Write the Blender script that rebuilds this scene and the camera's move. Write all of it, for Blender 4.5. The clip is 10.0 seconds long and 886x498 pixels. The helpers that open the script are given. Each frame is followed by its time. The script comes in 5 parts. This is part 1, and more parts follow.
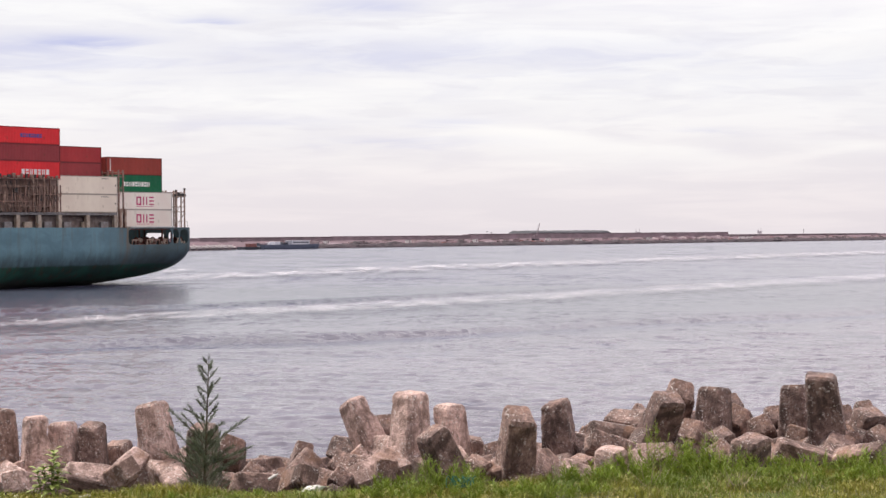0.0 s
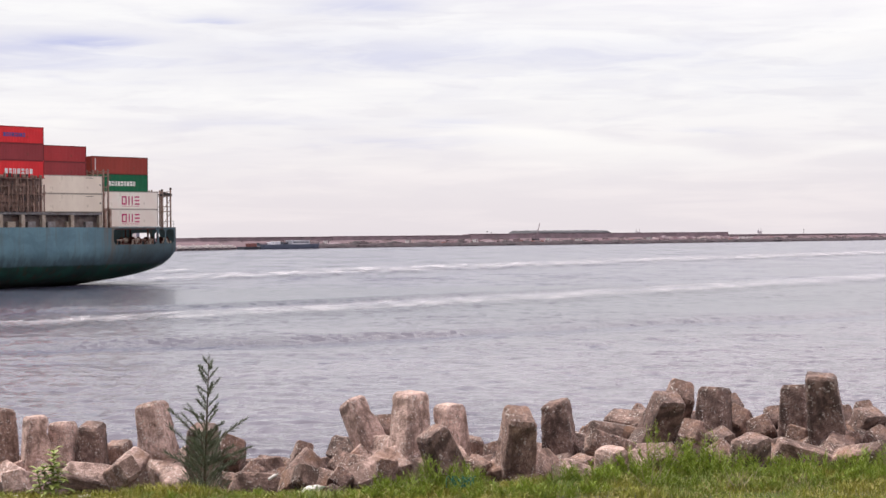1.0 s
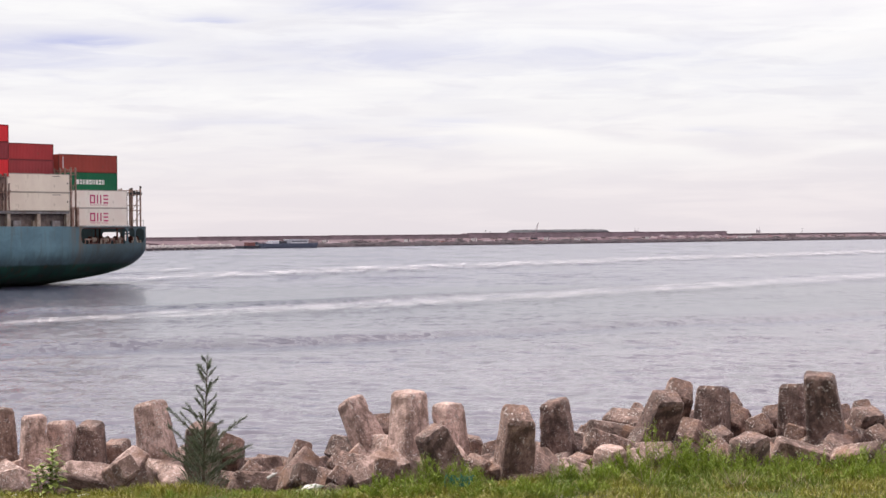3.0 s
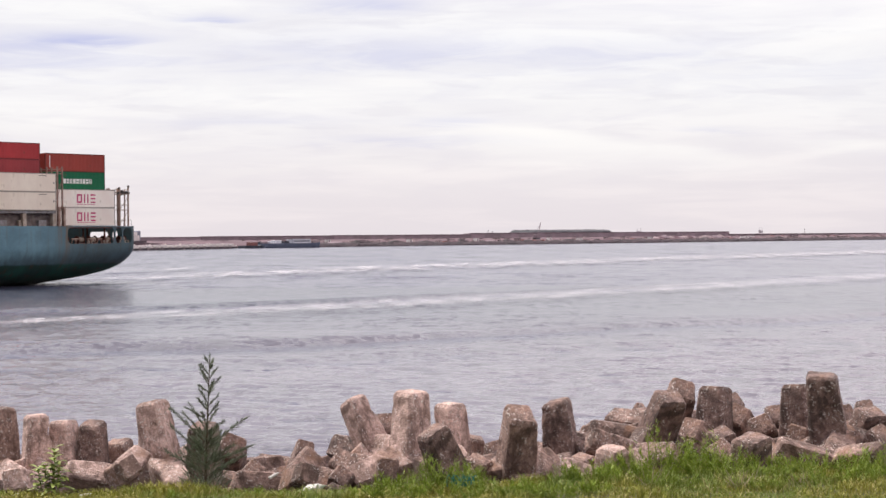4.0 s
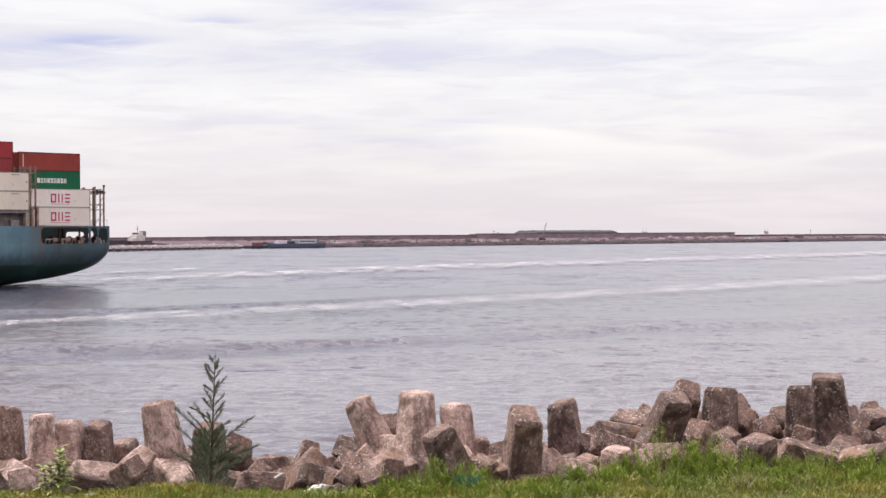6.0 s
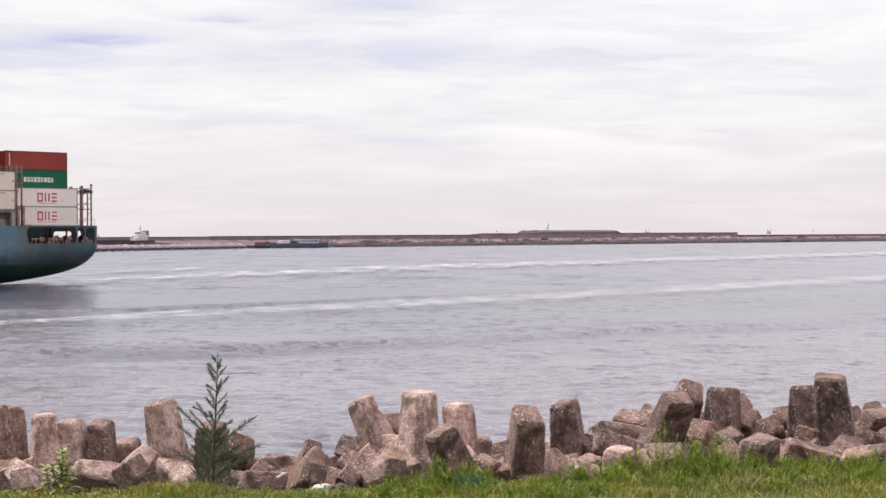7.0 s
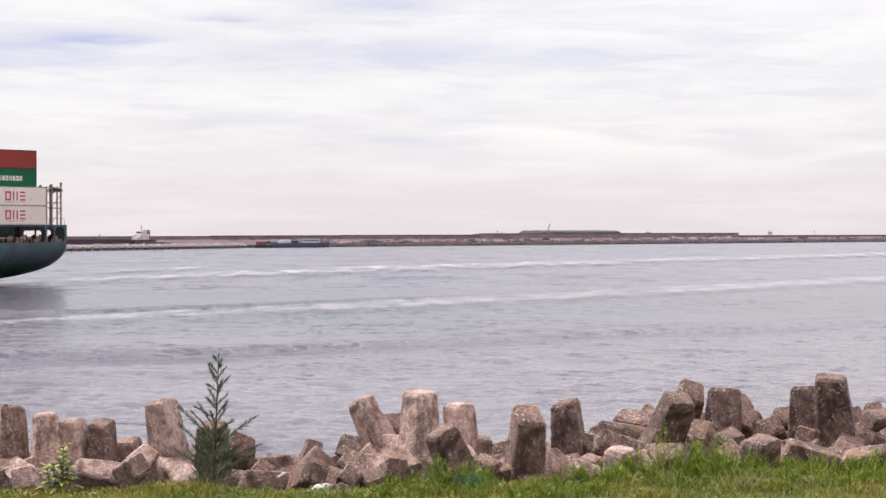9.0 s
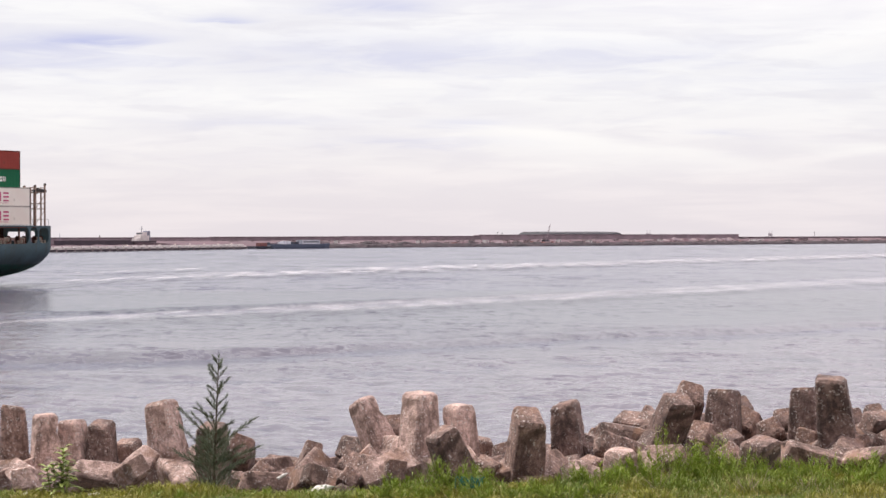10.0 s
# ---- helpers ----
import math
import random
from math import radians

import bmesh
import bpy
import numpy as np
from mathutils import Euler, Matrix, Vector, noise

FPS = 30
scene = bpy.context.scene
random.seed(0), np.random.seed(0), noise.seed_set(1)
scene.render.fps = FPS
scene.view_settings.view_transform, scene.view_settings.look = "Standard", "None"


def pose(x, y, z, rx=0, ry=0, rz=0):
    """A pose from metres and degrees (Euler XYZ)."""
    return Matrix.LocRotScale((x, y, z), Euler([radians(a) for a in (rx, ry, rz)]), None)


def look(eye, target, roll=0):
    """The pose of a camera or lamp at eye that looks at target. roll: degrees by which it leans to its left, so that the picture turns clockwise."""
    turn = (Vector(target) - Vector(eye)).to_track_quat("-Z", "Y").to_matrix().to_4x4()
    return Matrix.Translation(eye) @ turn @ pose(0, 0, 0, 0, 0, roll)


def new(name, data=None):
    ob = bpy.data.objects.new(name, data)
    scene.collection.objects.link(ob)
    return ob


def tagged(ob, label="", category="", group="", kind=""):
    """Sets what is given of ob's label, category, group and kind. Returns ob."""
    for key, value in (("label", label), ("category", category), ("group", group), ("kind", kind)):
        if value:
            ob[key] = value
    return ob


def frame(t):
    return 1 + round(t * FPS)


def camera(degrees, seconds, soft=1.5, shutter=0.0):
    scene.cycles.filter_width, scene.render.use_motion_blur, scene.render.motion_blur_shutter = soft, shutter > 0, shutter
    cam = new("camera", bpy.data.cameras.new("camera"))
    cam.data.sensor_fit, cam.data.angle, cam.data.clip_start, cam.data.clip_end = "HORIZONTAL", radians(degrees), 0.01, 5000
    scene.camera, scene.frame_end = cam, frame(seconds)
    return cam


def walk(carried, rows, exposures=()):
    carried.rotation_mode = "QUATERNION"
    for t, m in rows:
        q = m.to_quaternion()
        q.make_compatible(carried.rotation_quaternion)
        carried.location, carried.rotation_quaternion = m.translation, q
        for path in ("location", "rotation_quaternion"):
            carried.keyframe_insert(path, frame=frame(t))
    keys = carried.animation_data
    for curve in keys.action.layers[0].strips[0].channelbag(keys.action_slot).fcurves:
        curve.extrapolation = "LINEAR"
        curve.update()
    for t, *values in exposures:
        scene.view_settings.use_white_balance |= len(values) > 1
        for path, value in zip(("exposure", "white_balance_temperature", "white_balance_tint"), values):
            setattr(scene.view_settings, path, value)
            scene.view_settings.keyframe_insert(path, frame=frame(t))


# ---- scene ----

# ---------------------------------------------------------------- camera
EYE = (0.0, 0.0, 7.8)


def turned(azimuth, elevation, roll):
    """The camera's pose: degrees to the right of +y, degrees up, degrees of lean."""
    a, e = radians(azimuth), radians(elevation)
    way = (math.sin(a) * math.cos(e), math.cos(a) * math.cos(e), math.sin(e))
    return look(EYE, [p + 100 * w for p, w in zip(EYE, way)], roll)


cam = camera(26.7, 10.0, soft=1.5)
walk(cam, [
    (0.0, turned(0.003, -0.453, -0.45)),
    (1.0, turned(0.000, -0.456, -0.43)),
    (1.5, turned(0.010, -0.466, -0.43)),
    (2.0, turned(0.028, -0.475, -0.43)),
    (2.5, turned(0.046, -0.482, -0.42)),
    (4.0, turned(-0.029, -0.484, -0.36)),
    (4.5, turned(-0.039, -0.478, -0.23)),
    (5.0, turned(-0.059, -0.467, -0.29)),
    (5.5, turned(-0.136, -0.467, -0.30)),
    (7.0, turned(-0.280, -0.473, -0.23)),
    (7.5, turned(-0.275, -0.453, -0.13)),
    (8.0, turned(-0.272, -0.453, -0.07)),
    (8.5, turned(-0.279, -0.480, -0.05)),
    (9.0, turned(-0.315, -0.476, -0.12)),
    (9.5, turned(-0.322, -0.456, -0.13)),
    (10.0, turned(-0.317, -0.437, -0.09)),
])

# ---------------------------------------------------------------- sky and sun
SUN_ELEVATION, SUN_AZIMUTH = radians(58), radians(-62)   # azimuth from +y towards +x

scene.view_settings.exposure = 0.0
world = bpy.data.worlds.new("overcast_sky")
scene.world = world
world.use_nodes = True
wn, wl = world.node_tree.nodes, world.node_tree.links
wn.clear()


def wmath(op, a, b=0.0, clamp=False):
    n = wn.new("ShaderNodeMath")
    n.operation, n.use_clamp = op, clamp
    for i, v in enumerate((a, b)):
        if isinstance(v, (int, float)):
            n.inputs[i].default_value = v
        else:
            wl.new(v, n.inputs[i])
    return n.outputs[0]


def wmix(fac, a, b):
    n = wn.new("ShaderNodeMix")
    n.data_type = "RGBA"
    for i, v in ((0, fac), (6, a), (7, b)):
        if isinstance(v, (int, float)):
            n.inputs[i].default_value = v
        elif isinstance(v, tuple):
            n.inputs[i].default_value = (*v, 1)
        else:
            wl.new(v, n.inputs[i])
    return n.outputs[2]


sky = wn.new("ShaderNodeTexSky")
sky.sky_type, sky.sun_disc = "NISHITA", False
sky.sun_elevation, sky.sun_rotation = SUN_ELEVATION, SUN_AZIMUTH
sky.dust_density = 2.0
scaled = wn.new("ShaderNodeMix")
scaled.data_type, scaled.blend_type = "RGBA", "MULTIPLY"
scaled.inputs[0].default_value = 1.0
wl.new(sky.outputs[0], scaled.inputs[6])
scaled.inputs[7].default_value = (0.10, 0.10, 0.10, 1)

where = wn.new("ShaderNodeTexCoord")
parts3 = wn.new("ShaderNodeSeparateXYZ")
wl.new(where.outputs["Generated"], parts3.inputs[0])
SX, SZ = parts3.outputs[0], parts3.outputs[2]


def cloud_noise(sx, sy, sz, detail, distortion, shift):
    m = wn.new("ShaderNodeMapping")
    m.inputs["Scale"].default_value = (sx, sy, sz)
    m.inputs["Location"].default_value = shift
    m.inputs["Rotation"].default_value = (0, radians(-2), 0)
    wl.new(where.outputs["Generated"], m.inputs[0])
    n = wn.new("ShaderNodeTexNoise")
    n.inputs["Scale"].default_value = 1.0
    n.inputs["Detail"].default_value = detail
    n.inputs["Roughness"].default_value = 0.55
    n.inputs["Distortion"].default_value = distortion
    wl.new(m.outputs[0], n.inputs[0])
    return n.outputs[0]


def ramp(value, lo, hi):
    n = wn.new("ShaderNodeMapRange")
    n.interpolation_type = "SMOOTHSTEP"
    n.inputs["From Min"].default_value, n.inputs["From Max"].default_value = lo, hi
    wl.new(value, n.inputs["Value"])
    return n.outputs[0]


big = cloud_noise(5, 2, 34, 5, 0.6, (0.3, 0.0, 0.4))
fine = cloud_noise(16, 4, 110, 6, 0.8, (2.0, 1.0, 0.0))
height = ramp(SZ, -0.005, 0.085)


def gap(x, z, wx, wz, amount):
    """A thin opening in the cloud deck that shows the blue behind it."""
    a = wmath("DIVIDE", wmath("SUBTRACT", SX, x), wx)
    b = wmath("DIVIDE", wmath("SUBTRACT", wmath("ADD", SZ, wmath("MULTIPLY", fine, 0.012)), z + 0.006), wz)
    r = wmath("ADD", wmath("MULTIPLY", a, a), wmath("MULTIPLY", b, b))
    return wmath("MULTIPLY", wmath("POWER", 2.718, wmath("MULTIPLY", r, -1.0)), amount)


blue = None
for g in ((-0.186, 0.1035, 0.030, 0.0035, 0.8), (-0.122, 0.113, 0.016, 0.0025, 0.75), (-0.20, 0.092, 0.06, 0.008, 0.30),
          (-0.03, 0.096, 0.085, 0.010, 0.36), (-0.04, 0.122, 0.030, 0.005, 0.55), (0.10, 0.095, 0.07, 0.008, 0.25),
          (0.005, 0.060, 0.022, 0.0025, 0.35), (-0.02, 0.050, 0.05, 0.0025, 0.30), (-0.10, 0.060, 0.05, 0.004, 0.20),
          (0.14, 0.054, 0.015, 0.0015, 0.25), (0.20, 0.082, 0.05, 0.006, 0.15), (-0.26, 0.10, 0.06, 0.008, 0.4)):
    one = gap(*g)
    blue = one if blue is None else wmath("ADD", blue, one)
blue = wmath("MULTIPLY", blue, wmath("ADD", wmath("MULTIPLY", ramp(fine, 0.35, 0.7), 0.7), 0.5), True)
wisp = cloud_noise(9, 3, 80, 7, 0.35, (5.0, 2.0, 3.0))
veil = cloud_noise(18, 5, 130, 7, 0.4, (1.0, 7.0, 2.0))
deck = wmix(ramp(big, 0.36, 0.66), (0.775, 0.758, 0.79), (0.865, 0.85, 0.85))
deck = wmix(wmath("MULTIPLY", ramp(fine, 0.44, 0.66), 0.34), deck, (0.70, 0.685, 0.76))
deck = wmix(wmath("MULTIPLY", ramp(wisp, 0.48, 0.66), 0.55), deck, (0.89, 0.875, 0.868))
deck = wmix(wmath("MULTIPLY", ramp(veil, 0.54, 0.68), 0.42), deck, (0.70, 0.68, 0.73))
low = wmix(wmath("MULTIPLY", ramp(wisp, 0.44, 0.66), 0.45), (0.725, 0.668, 0.698), (0.85, 0.775, 0.78))
deck = wmix(height, low, deck)


def bank(x, z, wx, wz, tilt, amount):
    """A brighter bank of cloud: sharper above than below, ragged."""
    a = wmath("SUBTRACT", SX, x)
    b = wmath("SUBTRACT", wmath("SUBTRACT", wmath("ADD", SZ, wmath("MULTIPLY", wisp, 0.016)), z + 0.008), wmath("MULTIPLY", a, tilt))
    a = wmath("DIVIDE", a, wx)
    b = wmath("DIVIDE", wmath("ADD", wmath("MULTIPLY", wmath("MAXIMUM", b, 0.0), 3.0), wmath("MINIMUM", b, 0.0)), wz)
    r = wmath("ADD", wmath("MULTIPLY", a, a), wmath("MULTIPLY", b, b))
    return wmath("MULTIPLY", wmath("POWER", 2.718, wmath("MULTIPLY", r, -1.0)), amount)


for g in ((0.048, 0.053, 0.055, 0.012, -0.15, 1.0), (0.12, 0.042, 0.05, 0.006, -0.1, 0.55), (0.22, 0.046, 0.03, 0.006, -0.05, 0.6), (-0.20, 0.059, 0.02, 0.004, 0.0, 0.5), (0.19, 0.100, 0.06, 0.006, 0.05, 0.5), (-0.02, 0.083, 0.05, 0.004, 0.0, 0.5)):
    deck = wmix(wmath("MULTIPLY", bank(*g), 1.0, True), deck, (0.885, 0.86, 0.85))
deck = wmix(blue, deck, (0.48, 0.50, 0.72))
deck = wmix(wmath("MULTIPLY", ramp(SZ, 0.12, 0.6), 0.8), deck, (0.90, 0.845, 0.99))
# the unseen sky behind the bank is greyed to dim surfaces facing inland
deck = wmix(wmath("SUBTRACT", 1.0, ramp(parts3.outputs[1], -0.65, 0.05)), deck, (0.52, 0.495, 0.53))
# brighter sky added on the right to light the water and the ship's side
bright = wmath("MULTIPLY", ramp(SX, -0.15, 0.35), ramp(SZ, 0.085, 0.28))
deck = wmix(wmath("MULTIPLY", bright, 0.8), deck, (1.52, 1.36, 1.41))
cloudy = wmix(0.93, scaled.outputs[2], deck)
back = wn.new("ShaderNodeBackground")
wl.new(cloudy, back.inputs[0])
back.inputs[1].default_value = 1.18
done = wn.new("ShaderNodeOutputWorld")
wl.new(back.outputs[0], done.inputs[0])

sun = new("sun", bpy.data.lights.new("sun", "SUN"))
sun.data.energy, sun.data.angle, sun.data.color = 4.7, radians(9), (1.0, 0.92, 0.85)
sun.matrix_world = look((0, 0, 60), (-60 * math.cos(SUN_ELEVATION) * math.sin(SUN_AZIMUTH),
                                     -60 * math.cos(SUN_ELEVATION) * math.cos(SUN_AZIMUTH),
                                     60 - 60 * math.sin(SUN_ELEVATION)))

# ---------------------------------------------------------------- materials
class Nodes:
    """A node tree being written: short calls that return output sockets."""

    def __init__(self, name):
        self.mat = bpy.data.materials.new(name)
        self.mat.use_nodes = True
        self.n, self.l = self.mat.node_tree.nodes, self.mat.node_tree.links
        self.bsdf = self.n["Principled BSDF"]
        self.coord = self.n.new("ShaderNodeTexCoord")

    def put(self, socket, value):
        if isinstance(value, (int, float)):
            socket.default_value = value
        elif isinstance(value, tuple):
            socket.default_value = (*value, 1) if len(value) == 3 and socket.type == "RGBA" else value
        else:
            self.l.new(value, socket)

    def mapped(self, scale=(1, 1, 1), shift=(0, 0, 0), turn=0.0):
        m = self.n.new("ShaderNodeMapping")
        m.inputs["Scale"].default_value, m.inputs["Location"].default_value = scale, shift
        m.inputs["Rotation"].default_value = (0, 0, turn)
        self.l.new(self.coord.outputs["Object"], m.inputs[0])
        return m.outputs[0]

    def noise(self, scale, stretch=(1, 1, 1), detail=5, rough=0.55, distortion=0.0, turn=0.0, shift=(0, 0, 0)):
        t = self.n.new("ShaderNodeTexNoise")
        self.l.new(self.mapped(stretch, shift, turn), t.inputs[0])
        t.inputs["Scale"].default_value, t.inputs["Detail"].default_value = scale, detail
        t.inputs["Roughness"].default_value, t.inputs["Distortion"].default_value = rough, distortion
        return t.outputs[0]

    def ramp(self, value, lo, hi, a=0.0, b=1.0):
        r = self.n.new("ShaderNodeMapRange")
        r.interpolation_type = "SMOOTHSTEP"
        for key, v in (("From Min", lo), ("From Max", hi), ("To Min", a), ("To Max", b)):
            r.inputs[key].default_value = v
        self.l.new(value, r.inputs["Value"])
        return r.outputs[0]

    def math(self, op, a, b=0.0, clamp=False):
        m = self.n.new("ShaderNodeMath")
        m.operation, m.use_clamp = op, clamp
        self.put(m.inputs[0], a), self.put(m.inputs[1], b)
        return m.outputs[0]

    def mix(self, fac, a, b, blend="MIX"):
        m = self.n.new("ShaderNodeMix")
        m.data_type, m.blend_type = "RGBA", blend
        self.put(m.inputs[0], fac), self.put(m.inputs[6], a), self.put(m.inputs[7], b)
        return m.outputs[2]

    def random_tone(self, colour, amount, island=False):
        if island:
            r = self.n.new("ShaderNodeNewGeometry").outputs["Random Per Island"]
        else:
            r = self.n.new("ShaderNodeObjectInfo").outputs["Random"]
        h = self.n.new("ShaderNodeHueSaturation")
        self.put(h.inputs["Color"], colour)
        self.put(h.inputs["Value"], self.ramp(r, 0, 1, 1 - amount, 1 + amount))
        return h.outputs[0]

    def axis(self, i):
        s = self.n.new("ShaderNodeSeparateXYZ")
        self.l.new(self.coord.outputs["Object"], s.inputs[0])
        return s.outputs[i]

    def bump(self, height, strength, distance):
        b = self.n.new("ShaderNodeBump")
        b.inputs["Strength"].default_value, b.inputs["Distance"].default_value = strength, distance
        self.l.new(height, b.inputs["Height"])
        self.l.new(b.outputs[0], self.bsdf.inputs["Normal"])

    def done(self, colour, rough=0.6, metal=0.0):
        self.put(self.bsdf.inputs["Base Color"], colour)
        self.put(self.bsdf.inputs["Roughness"], rough)
        self.put(self.bsdf.inputs["Metallic"], metal)
        return self.mat


def plain(name, c, c2=None, scale=4.0, rough=0.6, metal=0.0, bump=0.3, depth=0.02, tone=0.08, stretch=(1, 1, 1), stain=None, stain_scale=0.5, stain_lo=0.5, stain_hi=0.75, island=False):
    """Two tones of grain, broad stains, fine relief."""
    k = Nodes(name)
    c2 = c2 or tuple(v * 0.75 for v in c)
    grain = k.noise(scale, stretch, 6)
    col = k.mix(k.ramp(grain, 0.35, 0.68), c2, c)
    if stain:
        col = k.mix(k.ramp(k.noise(stain_scale, stretch, 5, 0.6, 0.4), stain_lo, stain_hi, 0, 0.85), col, stain)
    col = k.random_tone(col, tone, island)
    if bump:
        k.bump(k.noise(scale * 3, stretch, 4), bump, depth)
    return k.done(col, k.ramp(grain, 0.2, 0.8, rough - 0.08, min(1, rough + 0.08)), metal)


def water_material(name, near):
    """Harbour water whose ripples tilt the surface at several scales; near: the larger waves are in the mesh."""
    k = Nodes(name)
    wide = k.noise(0.045, (1, 0.8, 1), 3, 0.5, 0.4, radians(8))
    gust = k.ramp(k.noise(0.03, (0.45, 1.0, 1), 4, 0.6, 0.5, radians(8)), 0.35, 0.65, 0.45, 1.5)
    total = None
    layers = ((2.6, 0.60, (0.9, 1.1, 1)), (0.8, 0.52, (0.85, 1.15, 1)), (0.55, 0.40, (2.2, 0.9, 1)), (0.24, 0.50, (2.6, 1.0, 1))) if near else ((1.3, 1.0, (0.9, 1.1, 1)), (0.30, 0.62, (0.9, 1.0, 1)), (0.085, 0.42, (1.5, 1.0, 1)), (0.03, 0.30, (3.5, 1.0, 1)))
    for scale, amount, stretch in layers:
        t = k.n.new("ShaderNodeTexNoise")
        k.l.new(k.mapped(stretch, (scale, 3 * scale, 0), radians(6)), t.inputs[0])
        t.inputs["Scale"].default_value, t.inputs["Detail"].default_value = scale, 3
        t.inputs["Distortion"].default_value = 0.5
        v = k.n.new("ShaderNodeVectorMath")
        v.operation = "MULTIPLY_ADD"
        k.l.new(t.outputs["Color"], v.inputs[0])
        v.inputs[1].default_value = (amount, amount, 0)
        v.inputs[2].default_value = (-amount / 2, -amount / 2, 0)
        if total is None:
            total = v.outputs[0]
        else:
            a = k.n.new("ShaderNodeVectorMath")
            k.l.new(total, a.inputs[0]), k.l.new(v.outputs[0], a.inputs[1])
            total = a.outputs[0]
    sc = k.n.new("ShaderNodeVectorMath")
    sc.operation = "SCALE"
    k.l.new(total, sc.inputs[0]), k.l.new(gust, sc.inputs["Scale"])
    if near:   # the ripples lie flatter on the open channel
        calm = k.n.new("ShaderNodeVectorMath")
        calm.operation = "SCALE"
        k.l.new(sc.outputs[0], calm.inputs[0]), k.l.new(k.ramp(k.axis(1), 150, 260, 1.0, 0.68), calm.inputs["Scale"])
        sc = calm
    up = k.n.new("ShaderNodeNewGeometry").outputs["Normal"]
    a = k.n.new("ShaderNodeVectorMath")
    k.l.new(up, a.inputs[0]), k.l.new(sc.outputs[0], a.inputs[1])
    n = k.n.new("ShaderNodeVectorMath")
    n.operation = "NORMALIZE"
    k.l.new(a.outputs[0], n.inputs[0])
    k.l.new(n.outputs[0], k.bsdf.inputs["Normal"])
    k.bsdf.inputs["IOR"].default_value = 1.333
    if near:   # calmer by the shore, more wind-ruffled further out
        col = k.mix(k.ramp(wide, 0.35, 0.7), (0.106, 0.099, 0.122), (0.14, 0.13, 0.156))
        # body colour darkens from the shore out to the channel
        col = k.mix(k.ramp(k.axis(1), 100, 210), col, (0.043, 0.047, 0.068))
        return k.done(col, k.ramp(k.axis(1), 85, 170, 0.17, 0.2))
    col = k.mix(k.ramp(wide, 0.35, 0.7), (0.045, 0.046, 0.077), (0.061, 0.061, 0.10))
    return k.done(col, 0.19)


def foam_material(name, density, lo, hi, least, scale, stretch, turn, colour=(0.74, 0.71, 0.73)):
    """Foam and air bubbles lying on water, also painted sky sheen: broken up, thin towards the ribbon's edges (its UV).
    """
    k = Nodes(name)
    uv = k.n.new("ShaderNodeSeparateXYZ")
    k.l.new(k.coord.outputs["UV"], uv.inputs[0])
    across = k.math("SUBTRACT", 1.0, k.math("ABSOLUTE", k.math("SUBTRACT", k.math("MULTIPLY", uv.outputs[1], 2.0), 1.0)))
    along = k.math("SUBTRACT", 1.0, k.math("ABSOLUTE", k.math("SUBTRACT", k.math("MULTIPLY", uv.outputs[0], 2.0), 1.0)))
    n = k.noise(scale, stretch, 6, 0.65, 0.5, turn)
    edge = k.math("MULTIPLY", k.ramp(across, 0.0, 0.8), k.ramp(along, 0.0, 0.3))
    broken = k.math("MULTIPLY", k.ramp(n, lo, hi, least, 1.0), density)
    ragged = k.ramp(k.math("ADD", edge, k.math("MULTIPLY", k.math("SUBTRACT", n, 0.5), 1.2)), 0.1, 0.8)
    keep = k.math("MULTIPLY", broken, k.math("MULTIPLY", ragged, k.ramp(edge, 0.0, 0.2)))
    clear = k.n.new("ShaderNodeBsdfTransparent")
    mixed = k.n.new("ShaderNodeMixShader")
    k.l.new(keep, mixed.inputs[0])
    k.l.new(clear.outputs[0], mixed.inputs[1])
    k.l.new(k.bsdf.outputs[0], mixed.inputs[2])
    k.l.new(mixed.outputs[0], k.n["Material Output"].inputs[0])
    return k.done(k.mix(k.ramp(n, 0.4, 0.7), tuple(v * 0.85 for v in colour), colour), 0.7)


